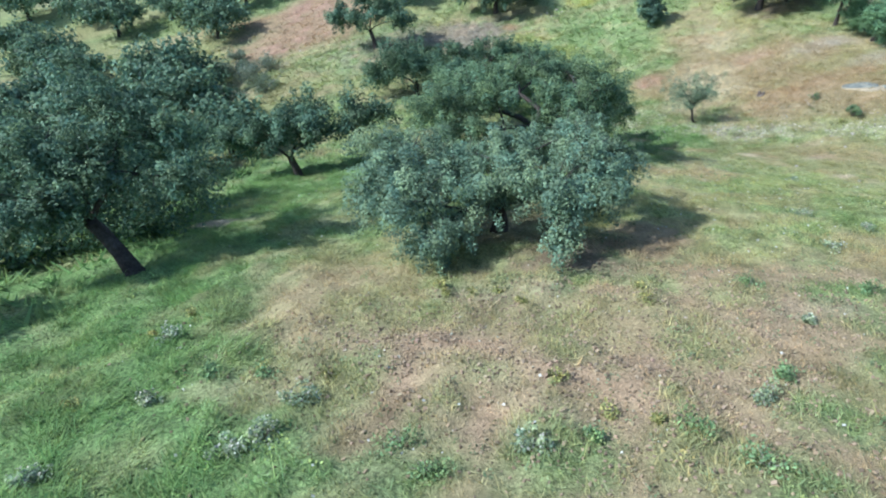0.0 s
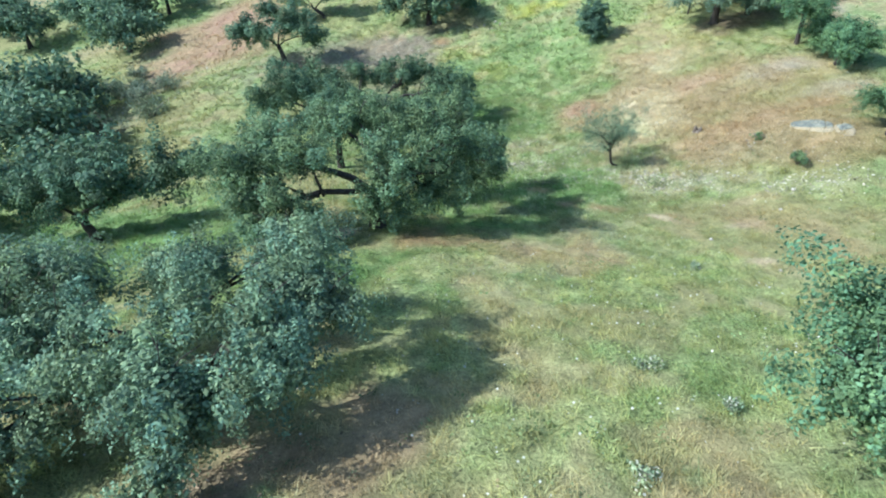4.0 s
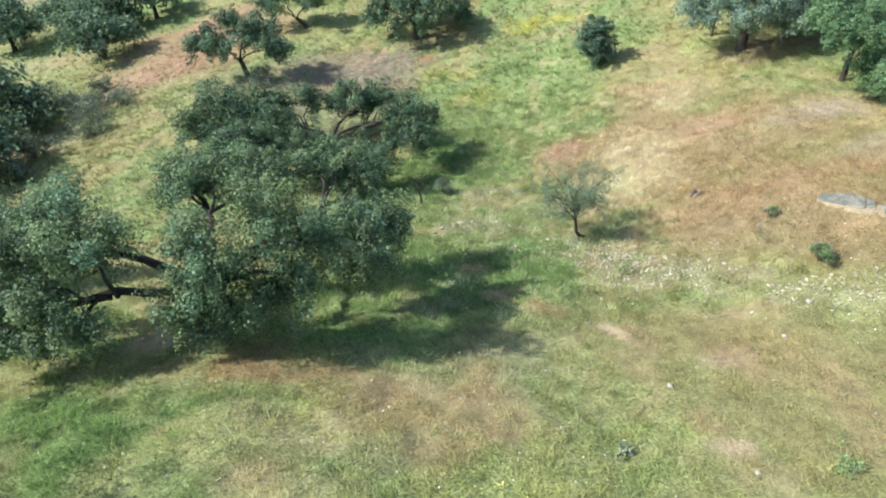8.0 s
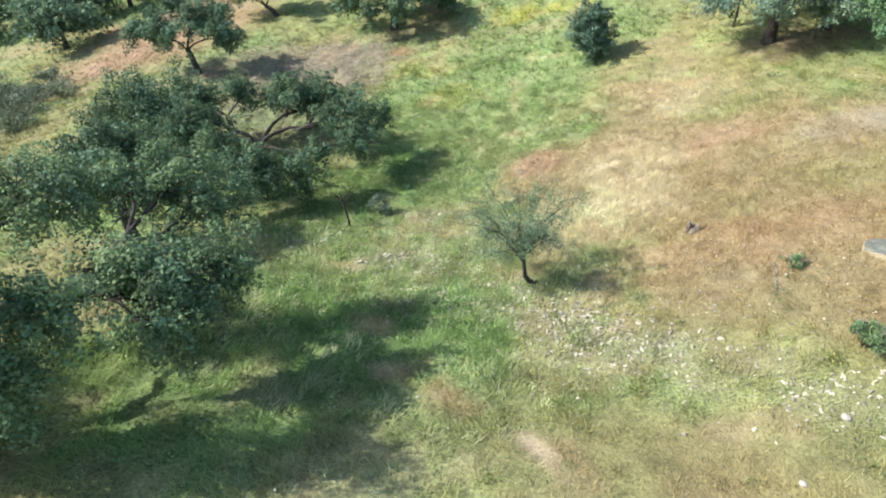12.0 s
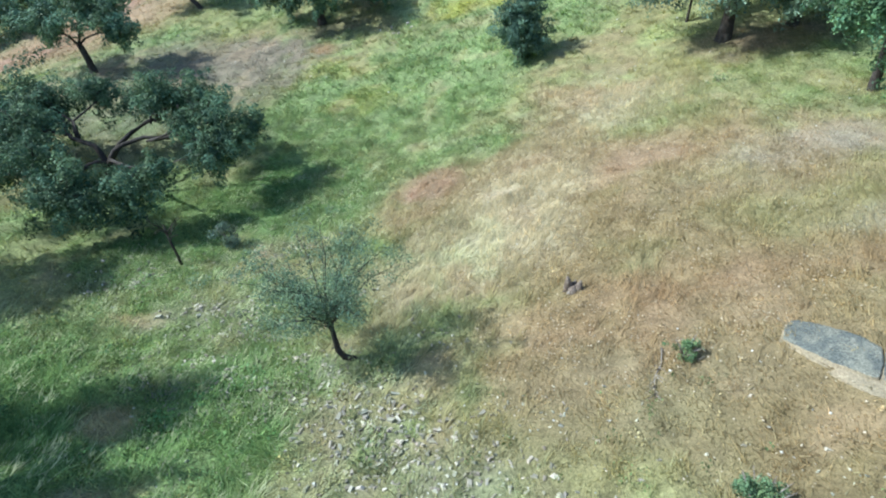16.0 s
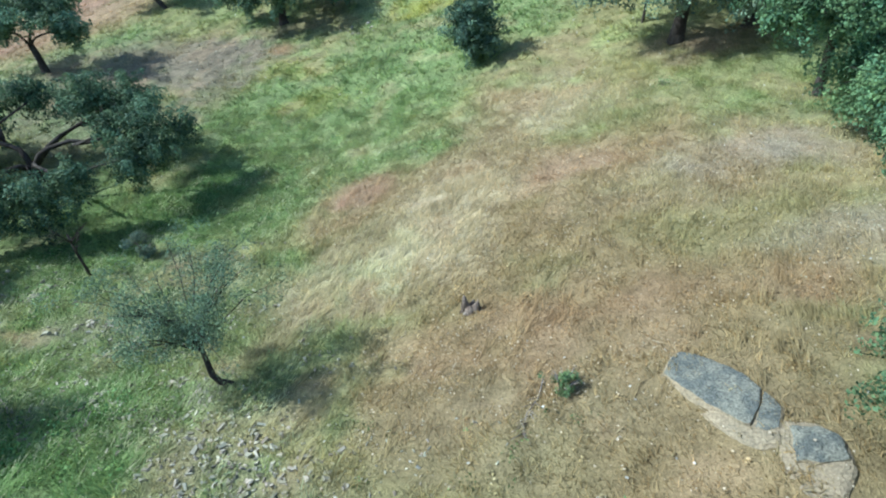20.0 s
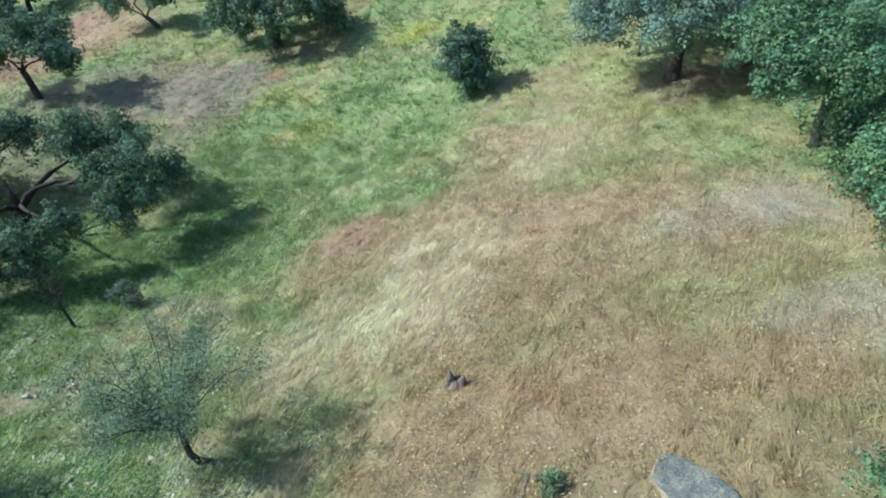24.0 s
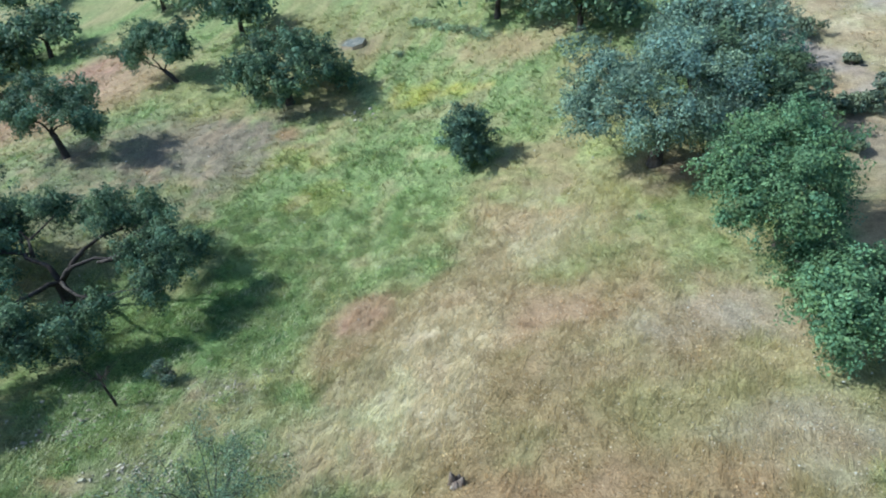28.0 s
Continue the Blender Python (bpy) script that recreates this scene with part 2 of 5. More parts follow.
    (31, 40.5, 8, 4.5, -8, "olive", 0.55), (36, 43.0, 5, 2.2, 0, "olive", 0.3),
    (53, 84, 6, 16, -5, "sand", 0.75), (50, 81, 1.6, 6, 20, "red", 0.6), (54, 80, 1.6, 5, 15, "olive", 0.6), (51, 84, 1.3, 7, 25, "track", 1.0), (51.5, 76, 1.4, 7, -15, "track", 0.9), (57, 92, 2.5, 8, 35, "track", 1.0), (49.5, 66.5, 3, 4, -8, "tan", 0.9), (47.5, 90, 1.2, 5, 20, "track", 0.8), (-75, 122, 14, 3, 25, "track", 0.7),
]


def cover(x, y):
    """Blend of the covers at the places x, y: an array of six columns."""
    x, y = np.asarray(x, float), np.asarray(y, float)
    n = fbm(x, y, 6.0, 11.0, 3)[:, None]
    m = np.clip((n - 0.36) * 3.6, 0, 1)
    out = np.array(COVERS["olive"]) * m + np.array(COVERS["green"]) * (1 - m)
    wx = x + 3.0 * (fbm(x, y, 3.5, 21.0, 3) - 0.5)
    wy = y + 3.0 * (fbm(x, y, 3.5, 31.0, 3) - 0.5)
    for k, (px, py, rx, ry, turn, kind, strength) in enumerate(PATCHES):
        c, s = math.cos(radians(turn)), math.sin(radians(turn))
        small = min(rx, ry) < 1.2
        dx, dy = ((x, y) if small else (wx, wy))
        dx, dy = dx - px, dy - py
        d = ((dx * c + dy * s) / rx) ** 2 + ((-dx * s + dy * c) / ry) ** 2
        near = d < 2.6
        if not near.any():
            continue
        grain = fbm(x[near], y[near], 1.1, 41.0 + k, 2)
        rugged = 0.75 if kind in ("field", "straw", "red", "lilac", "pink", "olive") else 1.5
        w = np.clip((1.2 - d[near]) * 0.9 + (grain - 0.5) * rugged, 0, 1) * strength
        out[near] = out[near] * (1 - w[:, None]) + np.array(COVERS[kind]) * w[:, None]
    # small spots of the other sort: greener in the mixed pasture, drier in the green
    brown = np.clip((fbm(x, y, 4.2, 161.0, 3) - 0.5) * 6, 0, 0.5)[:, None] * np.clip((out[:, 0:1] - 0.2) * 9, 0, 1)
    out = out * (1 - brown) + np.array(COVERS["field"]) * brown
    a = np.clip((fbm(x, y, 0.8, 61.0, 3) - 0.52) * 6, 0, 0.5)[:, None]
    b = np.clip((fbm(x, y, 1.6, 71.0, 3) - 0.55) * 5, 0, 0.6)[:, None]
    greenness = np.clip((out[:, 1:2] - out[:, 0:1]) * 14 + 0.45, 0.05, 1)
    out = out * (1 - a * greenness) + (0.45 * out + 0.55 * np.array(COVERS["lush"])) * a * greenness
    damp = np.clip((out[:, 1:2] - out[:, 0:1] - 0.06) * 14, 0, 0.85)
    b = b * np.clip(greenness, 0.1, 0.5) * (1 - damp)
    out = out * (1 - b) + (0.5 * out + 0.5 * np.array(COVERS["straw"])) * b
    worn = np.clip((fbm(x, y, 2.4, 101.0, 3) - 0.6) * 6, 0, 0.55)[:, None] * (1 - damp)
    out = out * (1 - worn) + (0.45 * out + 0.55 * np.array(COVERS["tan"])) * worn
    dry = np.clip((out[:, 0:1] - out[:, 1:2]) * 16, 0, 1)
    amount = 0.32 - 0.16 * dry
    out[:, :3] *= 1 - amount / 2 + amount * fbm(x, y, 0.9, 81.0, 2)[:, None]
    return out


# ---------------------------------------------------------------- materials
def material(name, rough=0.8):
    mat = bpy.data.materials.new(name)
    mat.use_nodes = True
    nodes, links = mat.node_tree.nodes, mat.node_tree.links
    shader = nodes["Principled BSDF"]
    shader.inputs["Roughness"].default_value = rough
    return mat, nodes, links, shader


def add_noise(nodes, links, scale, detail=4.0, rough=0.6):
    co = nodes.new("ShaderNodeTexCoord")
    tex = nodes.new("ShaderNodeTexNoise")
    tex.inputs["Scale"].default_value, tex.inputs["Detail"].default_value, tex.inputs["Roughness"].default_value = scale, detail, rough
    links.new(co.outputs["Object"], tex.inputs["Vector"])
    return tex


def ranged(nodes, links, socket, a, b, lo, hi):
    m = nodes.new("ShaderNodeMapRange")
    for key, value in (("From Min", a), ("From Max", b), ("To Min", lo), ("To Max", hi)):
        m.inputs[key].default_value = value
    links.new(socket, m.inputs["Value"])
    return m.outputs["Result"]


def times(nodes, links, colour, factor):
    m = nodes.new("ShaderNodeVectorMath")
    m.operation = "SCALE"
    links.new(colour, m.inputs[0])
    links.new(factor, m.inputs["Scale"])
    return m.outputs["Vector"]


def bumped(nodes, links, shader, height, strength, distance):
    b = nodes.new("ShaderNodeBump")
    b.inputs["Strength"].default_value, b.inputs["Distance"].default_value = strength, distance
    links.new(height, b.inputs["Height"])
    links.new(b.outputs["Normal"], shader.inputs["Normal"])


def soil_material():
    mat, nodes, links, shader = material("ground_cover", 0.95)
    at = nodes.new("ShaderNodeAttribute")
    at.attribute_name = "cover"
    fine, mid, wide = add_noise(nodes, links, 9.0, 6.0, 0.7), add_noise(nodes, links, 1.6, 5.0, 0.65), add_noise(nodes, links, 0.22, 3.0)
    grit = add_noise(nodes, links, 30.0, 3.0, 0.6)
    # broken leafy texture where the cover is green, smoother where it is dry
    rough = nodes.new("ShaderNodeMath")
    rough.operation = "MULTIPLY_ADD"
    links.new(ranged(nodes, links, fine.outputs["Fac"], 0.32, 0.68, -1.0, 1.0), rough.inputs[0])
    links.new(ranged(nodes, links, at.outputs["Alpha"], 0.0, 1.0, 0.24, 0.7), rough.inputs[1])
    rough.inputs[2].default_value = 0.97
    c = times(nodes, links, at.outputs["Color"], rough.outputs[0])
    c = times(nodes, links, c, ranged(nodes, links, grit.outputs["Fac"], 0.35, 0.65, 0.82, 1.15))
    c = times(nodes, links, c, ranged(nodes, links, mid.outputs["Fac"], 0.3, 0.7, 0.7, 1.28))
    c = times(nodes, links, c, ranged(nodes, links, wide.outputs["Fac"], 0.3, 0.7, 0.88, 1.1))
    links.new(c, shader.inputs["Base Color"])
    shader.inputs["Specular IOR Level"].default_value = 0.15
    bumped(nodes, links, shader, fine.outputs["Fac"], 0.9, 0.09)
    return mat


def blade_material(name, attribute, rough, through_light):
    """Leaves and grass: colour from the mesh, some light let through."""
    mat, nodes, links, shader = material(name, rough)
    at = nodes.new("ShaderNodeAttribute")
    at.attribute_name = attribute
    links.new(at.outputs["Color"], shader.inputs["Base Color"])
    shader.inputs["Specular IOR Level"].default_value = 0.14
    lit = nodes.new("ShaderNodeBsdfTranslucent")
    links.new(at.outputs["Color"], lit.inputs["Color"])
    mix = nodes.new("ShaderNodeMixShader")
    mix.inputs["Fac"].default_value = through_light
    links.new(shader.outputs[0], mix.inputs[1])
    links.new(lit.outputs[0], mix.inputs[2])
    links.new(mix.outputs[0], nodes["Material Output"].inputs["Surface"])
    return mat


def grainy_material(name, colour, rough, scale, low, high, bump, distance, stain=None):
    mat, nodes, links, shader = material(name, rough)
    base = nodes.new("ShaderNodeRGB")
    base.outputs[0].default_value = (*colour, 1)
    fine, wide = add_noise(nodes, links, scale, 6.0, 0.7), add_noise(nodes, links, scale * 0.13, 3.0)
    c = base.outputs[0]
    if stain:
        mix = nodes.new("ShaderNodeMix")
        mix.data_type = "RGBA"
        links.new(ranged(nodes, links, wide.outputs["Fac"], 0.42, 0.6, 0, 1), mix.inputs["Factor"])
        links.new(c, mix.inputs[6])
        mix.inputs[7].default_value = (*stain, 1)
        c = mix.outputs[2]
    c = times(nodes, links, c, ranged(nodes, links, fine.outputs["Fac"], 0.3, 0.7, low, high))
    links.new(c, shader.inputs["Base Color"])
    shader.inputs["Specular IOR Level"].default_value = 0.25
    bumped(nodes, links, shader, fine.outputs["Fac"], bump, distance)
    return mat


SOIL = soil_material()
GRASS = blade_material("grass_blades", "tint", 0.8, 0.38)
LEAF = blade_material("leaves", "tint", 0.6, 0.26)
BARK = grainy_material("oak_bark", (0.05, 0.042, 0.036), 0.95, 9.0, 0.5, 1.5, 1.0, 0.05, (0.078, 0.07, 0.062))
STUMP_WOOD = grainy_material("stump_wood", (0.13, 0.10, 0.078), 0.95, 14.0, 0.4, 1.6, 1.0, 0.04, (0.27, 0.225, 0.18))
DEAD_WOOD = grainy_material("dead_wood", (0.20, 0.17, 0.14), 0.9, 14.0, 0.5, 1.5, 0.9, 0.02, (0.36, 0.33, 0.29))
GRANITE = grainy_material("granite", (0.145, 0.16, 0.145), 0.9, 22.0, 0.35, 1.7, 1.0, 0.06, (0.25, 0.255, 0.208))
WEATHERED = grainy_material("weathered_granite", (0.40, 0.335, 0.225), 0.95, 18.0, 0.55, 1.35, 1.0, 0.05, (0.33, 0.285, 0.195))
CHIPS = blade_material("stone_chips", "tint", 0.9, 0.0)
STONE = grainy_material("field_stone", (0.46, 0.43, 0.37), 0.9, 12.0, 0.7, 1.25, 0.7, 0.02, (0.42, 0.38, 0.33))


# ---------------------------------------------------------------- mesh makers
def cards(name, corners, mat, tint=None):
    """A mesh of many separate faces: corners is (n, k, 3) with k corners a face; tint (n, 3)."""
    n, k = corners.shape[:2]
    mesh = bpy.data.meshes.new(name)
    mesh.vertices.add(n * k)
    mesh.vertices.foreach_set("co", corners.astype(np.float32).ravel())
    mesh.loops.add(n * k)
    mesh.loops.foreach_set("vertex_index", np.arange(n * k, dtype=np.int32))
    mesh.polygons.add(n)
    mesh.polygons.foreach_set("loop_start", np.arange(0, n * k, k, dtype=np.int32))
    mesh.update(calc_edges=True)
    if tint is not None:
        at = mesh.attributes.new("tint", "FLOAT_COLOR", "POINT")
        at.data.foreach_set("color", np.repeat(np.c_[tint, np.ones(n)], k, axis=0).astype(np.float32).ravel())
    mesh.materials.append(mat)
    return mesh


def tube_into(bm, points, radii, sides=7, rough=0.0, seed=0):
    """Adds a tapered tube along points to bm."""
    points = [Vector(p) for p in points]
    rings = []
    for i, (p, r) in enumerate(zip(points, radii)):
        a, b = points[max(i - 1, 0)], points[min(i + 1, len(points) - 1)]
        axis = (b - a).normalized()
        side = axis.cross(Vector((0.31, 0.95, 0.05))).normalized()
        up = axis.cross(side)
        ring = []
        for k in range(sides):
            t = 2 * math.pi * k / sides
            rr = r * (1 + rough * math.sin(3.1 * k + 1.7 * i + seed))
            ring.append(bm.verts.new(p + rr * (math.cos(t) * side + math.sin(t) * up)))
        rings.append(ring)
    for a, b in zip(rings, rings[1:]):
        for k in range(sides):
            bm.faces.new((a[k], a[(k + 1) % sides], b[(k + 1) % sides], b[k]))
    bm.faces.new(rings[-1])
    bm.faces.new(rings[0][::-1])


def part(name, bm, mat, parent, label=""):
    mesh = bpy.data.meshes.new(name)
    bm.normal_update()
    bm.to_mesh(mesh)
    bm.free()
    for p in mesh.polygons:
        p.use_smooth = True
    mesh.materials.append(mat)
    ob = new(name, mesh)
    ob.parent = parent
    return tagged(ob, label) if label else ob


def card_part(name, corners, mat, tint, parent, label=""):
    ob = new(name, cards(name, corners, mat, tint))
    ob.parent = parent
    return tagged(ob, label) if label else ob


def thing(name, x, y, label, category, group="", sink=0.0):
    ob = new(name)
    ob.location = (x, y, float(ground(np.array([x]), np.array([y]))[0]) - sink)
    ob.empty_display_size = 0.3
    return tagged(ob, label, category, group)


def unit(v):
    return v / np.maximum(np.linalg.norm(v, axis=-1, keepdims=True), 1e-9)


def leaf_cards(clumps, count, size, colour, spread, r, droop=0.0):
    """Leaves on and in round clumps (x, y, z, radius); returns corners and tints."""
    clumps = np.asarray(clumps, float)
    weight = clumps[:, 3] ** 2
    pick = r.choice(len(clumps), count, p=weight / weight.sum())
    d = unit(r.normal(size=(count, 3)))
    f = np.where(r.random(count) < 0.8, r.uniform(0.8, 1.06, count), r.uniform(0.3, 0.8, count))
    f *= 1 + 0.16 * np.sin(3.0 * d[:, 0] + 5.0 * d[:, 2] + pick) * np.sin(4.0 * d[:, 1] + 2.3 * pick)
    c = clumps[pick]
    local = d * (c[:, 3] * f)[:, None] * np.array([1.0, 1.0, 0.85])
    out = c[:, 4:7] if clumps.shape[1] > 4 else np.zeros((1, 3))
    along = (local * out).sum(1)
    local = local * np.where(np.abs(out).sum(1) > 0, 0.82, 1.0)[:, None] + out * (0.85 * along)[:, None]      # tufts on a crown are sprays that point outwards
    pos = c[:, :3] + local
    pos[:, 2] -= 0.35 * np.clip(along, 0, None) + droop * r.random(count) * (d[:, 2] < 0.1)
    nor = unit(0.55 * d + 0.6 * out + 0.62 * r.normal(size=(count, 3)) + np.array([0, 0, 0.28]))
    t = unit(np.cross(nor, r.normal(size=(count, 3))))
    b = np.cross(nor, t)
    ln = (size * r.uniform(0.65, 1.4, count))[:, None]
    corners = np.stack([pos - t * ln * 0.5, pos + b * ln * 0.3 + nor * ln * 0.08, pos + t * ln * 0.5, pos - b * ln * 0.3 + nor * ln * 0.08], 1)
    tone = (0.6 + 0.8 * r.random(len(clumps)))[pick] * r.uniform(0.72, 1.3, count)
    warm = r.random(len(clumps))[pick][:, None] * 0.6 + r.random((count, 1)) * 0.4
    colour = np.asarray(colour, float)
    tint = (colour[pick] if colour.ndim == 2 else colour) * tone[:, None] * (1 + spread * (warm - 0.5) * np.array([1.0, 0.35, -0.5]))
    return corners, tint


def sub_clumps(lobes, r, each=38, share=0.24):
    """Sprays of unequal size, set on the uneven skin of each lobe and some within."""
    out = []
    for x, y, z, rad in lobes:
        out.append((x, y, z, rad * 0.55, 0, 0, 0))
        sx, sy, sz = r.uniform(0.85, 1.25, 3) * np.array([1, 1, 0.76])
        phase = r.uniform(0, 6.3, 3)
        for k in range(each):
            d = unit(r.normal(size=3) + np.array([0, 0, 0.18]))
            swell = 1 + 0.16 * math.sin(4.1 * d[0] + phase[0]) + 0.16 * math.sin(3.7 * d[1] + phase[1]) + 0.1 * math.sin(5.3 * d[2] + phase[2])
            q = 0.92 * rad * swell * (r.uniform(0.72, 1.16) if k % 4 else r.uniform(0.35, 0.72))
            size = rad * share * r.choice((0.5, 0.75, 1.0, 1.45)) * r.uniform(0.8, 1.2)
            out.append((x + d[0] * q * sx, y + d[1] * q * sy, z + d[2] * q * sz, size, *d))
    return out


HOLM = (0.13, 0.207, 0.124)
SHADY = (0.112, 0.182, 0.104)
FRESH = (0.168, 0.255, 0.138)
DUSKY = (0.19, 0.283, 0.212)
GREENER = (0.142, 0.25, 0.125)
GREYER = (0.195, 0.285, 0.178)


def oak(x, y, lobes, label, trunk=0.28, fork=1.7, lean=(0.0, 0.0), leaf=0.2, count=20000, colour=HOLM, seed=1, name="holm_oak", group="oaks of the pasture", each=38, share=0.24):
    """A broad oak: a bent trunk, limbs that run into the lobes of its crown, twigs, and a crown of single leaves."""
    r = np.random.default_rng(seed)
    root = thing(name, x, y, label, "tree", group)
    fx, fy = lean
    bm = bmesh.new()
    pts = [(0, 0, -0.3), (0.02, 0, 0.05), (fx * 0.3 + r.normal() * 0.05, fy * 0.3, fork * 0.45), (fx * 0.75, fy * 0.75 + r.normal() * 0.05, fork * 0.8), (fx, fy, fork)]
    tube_into(bm, pts, [trunk * 1.6, trunk * 1.25, trunk, trunk * 0.92, trunk * 0.85], 10, 0.08, seed)
    part("trunk", bm, BARK, root)
    twigs = bmesh.new()
    start = Vector((fx, fy, fork - 0.12))
    # neighbouring lobes share a limb
    spots = np.array([q[:2] for q in lobes], float)
    seats = [spots[np.argmax(np.hypot(*spots.T))]]
    while len(seats) < max(3, min(5, round(len(lobes) / 4))):
        seats.append(spots[np.argmax(np.min([np.hypot(*(spots - c).T) for c in seats], 0))])
    for turn in range(6):
        owner = np.argmin([np.hypot(*(spots - c).T) for c in seats], 0)
        seats = [spots[owner == g].mean(0) if (owner == g).any() else c for g, c in enumerate(seats)]
    groups = [[q for q, o in zip(lobes, owner) if o == g] for g in range(len(seats)) if (owner == g).any()]
    for g, group_lobes in enumerate(groups):
        mean = sum((Vector(q[:3]) for q in group_lobes), Vector()) / len(group_lobes)
        along = mean - start
        reach = along.length
        thick = trunk * min(0.62, 0.2 + 0.07 * sum(q[3] for q in group_lobes) / 1.5)
        knee = start + along * 0.3 + Vector((r.normal() * 0.08, r.normal() * 0.08, 0.07)) * reach
        elbow = start + along * 0.74 + Vector((r.normal() * 0.07, r.normal() * 0.07, -0.04)) * reach
        limb = [start, start.lerp(knee, 0.55) + Vector((0, 0, 0.03 * reach)), knee, knee.lerp(elbow, 0.5) + Vector((r.normal() * 0.04, r.normal() * 0.04, 0.02)) * reach, elbow]
        bm = bmesh.new()
        tube_into(bm, limb, [thick, thick * 0.86, thick * 0.74, thick * 0.64, thick * 0.5], 8, 0.09, seed + g)
        bough = part("limb", bm, BARK, root)
        for k, (lx, ly, lz, rad) in enumerate(group_lobes):
            end = Vector((lx, ly, lz + rad * 0.1))
            leave = knee.lerp(elbow, 0.45 + 0.55 * (k + 0.6) / len(group_lobes))
            way = end - leave
            mid1 = leave + way * 0.35 + Vector((r.normal() * 0.1, r.normal() * 0.1, 0.06)) * way.length
            mid2 = leave + way * 0.7 + Vector((r.normal() * 0.08, r.normal() * 0.08, 0.05)) * way.length
            thin = thick * (0.28 + 0.1 * rad)
            bm = bmesh.new()
            tube_into(bm, [leave, mid1, mid2, end], [thin, thin * 0.78, thin * 0.55, thin * 0.22], 7, 0.08, seed + k)
            part("branch", bm, BARK, bough)
            for j in range(7):
                d = Vector(unit(r.normal(size=3) + np.array([0, 0, 0.2])))
                a = mid2.lerp(end, r.random())
                tube_into(twigs, [a, a + d * rad * 0.45 + Vector((0, 0, 0.1)), a + d * rad * 0.9], [thin * 0.3, thin * 0.19, 0.012], 4)
    tagged(part("twigwork", twigs, BARK, root), kind="stuff")
    corners, tint = leaf_cards(sub_clumps(lobes, r, each, share), count, leaf, colour, 0.5, r, 0.25)
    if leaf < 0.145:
        # bigger leaves fill the lobes, their tint darkened to paint shade inside the crown
        inner, inner_shade_tint = leaf_cards([(a, b, c, d * 0.6) for a, b, c, d in lobes], int(count * 0.04), leaf * 1.7, np.asarray(colour) * 0.85, 0.4, r)
        corners, tint = np.concatenate([corners, inner]), np.concatenate([tint, inner_shade_tint])
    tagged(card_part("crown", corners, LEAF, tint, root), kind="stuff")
    return root


def round_lobes(radius, low, high, n, seed, flat=0.6):
    """Lobes of a spreading crown."""
    r = np.random.default_rng(seed)
    out = []
    for k in range(n):
        q = math.sqrt((k + 0.5) / n) * radius * 0.78
        a = 2.4 * k + r.normal() * 0.3 + seed
        size = radius * r.uniform(0.36, 0.48)
        z = low + (high - low) * (1 - flat * (q / radius) ** 2) - size * 0.8 + r.normal() * 0.2
        out.append((q * math.cos(a), q * math.sin(a), max(z, low * 0.8 + size * 0.5), size))
    return out


# ---------------------------------------------------------------- the ground, one sheet to the horizon
def stretch(lo, hi, step, far):
    core = np.arange(lo, hi + step / 2, step)
    grow = [step]
    while sum(grow) < far:
        grow.append(grow[-1] * (1.035 if grow[-1] < 0.6 else 1.22))
    out = np.cumsum(grow)
    return np.concatenate([lo - out[::-1], core, hi + out])


def build_ground():
    xs, ys = stretch(-14, 47, 0.29, 2500), stretch(4, 80, 0.29, 2500)
    gx, gy = np.meshgrid(xs, ys)
    nx, ny = len(xs), len(ys)
    x, y = gx.ravel(), gy.ravel()
    z = ground(x, y)
    mesh = bpy.data.meshes.new("ground")
    mesh.vertices.add(nx * ny)
    mesh.vertices.foreach_set("co", np.c_[x, y, z].astype(np.float32).ravel())
    i = np.arange((nx - 1) * (ny - 1))
    a = (i // (nx - 1)) * nx + i % (nx - 1)
    quads = np.c_[a, a + 1, a + nx + 1, a + nx].astype(np.int32)
    mesh.loops.add(quads.size)
    mesh.loops.foreach_set("vertex_index", quads.ravel())
    mesh.polygons.add(len(quads))
    mesh.polygons.foreach_set("loop_start", np.arange(0, quads.size, 4, dtype=np.int32))
    mesh.polygons.foreach_set("use_smooth", np.ones(len(quads), bool))
    mesh.update(calc_edges=True)
    c = cover(x, y)
    at = mesh.attributes.new("cover", "FLOAT_COLOR", "POINT")
    at.data.foreach_set("color", np.c_[c[:, :3], np.clip((c[:, 1] - c[:, 0]) * 11 + 0.35, 0, 1)].astype(np.float32).ravel())
    mesh.materials.append(SOIL)
    tagged(new("ground", mesh), "rolling pasture of green and sun-dried grass with bare soil", "ground", kind="structure")


build_ground()

# ---------------------------------------------------------------- the trees
NEAR_LOBES = [(-3.4, -2.4, 2.90, 1.62), (-2.9, -3.5, 1.90, 1.05), (-4.4, 0.1, 3.10, 1.73), (-5.3, -1.3, 2.60, 1.30), (-5.0, 2.4, 2.80, 1.67), (-2.8, -4.4, 2.30, 0.75), (-0.8, -1.6, 2.90, 1.35), (-1.8, -2.9, 2.00, 0.80), (1.7, -2.8, 3.60, 1.41), (2.0, -4.0, 2.40, 0.95), (3.4, -0.4, 3.80, 1.45), (4.0, -1.7, 3.20, 1.08), (3.9, 1.4, 3.60, 1.45), (5.0, 0.6, 3.50, 1.08), (0.4, 3.0, 2.90, 1.22), (3.4, 3.4, 3.30, 1.45), (2.1, 5.2, 2.20, 1.22), (-1.5, 4.2, 1.90, 1.35), (-2.9, 1.9, 2.90, 1.30), (2.8, -2.6, 3.10, 1.08), (-2.2, -0.4, 3.30, 1.19), (0.5, -1.4, 3.20, 1.05), (0.9, 0.5, 3.30, 1.10)]
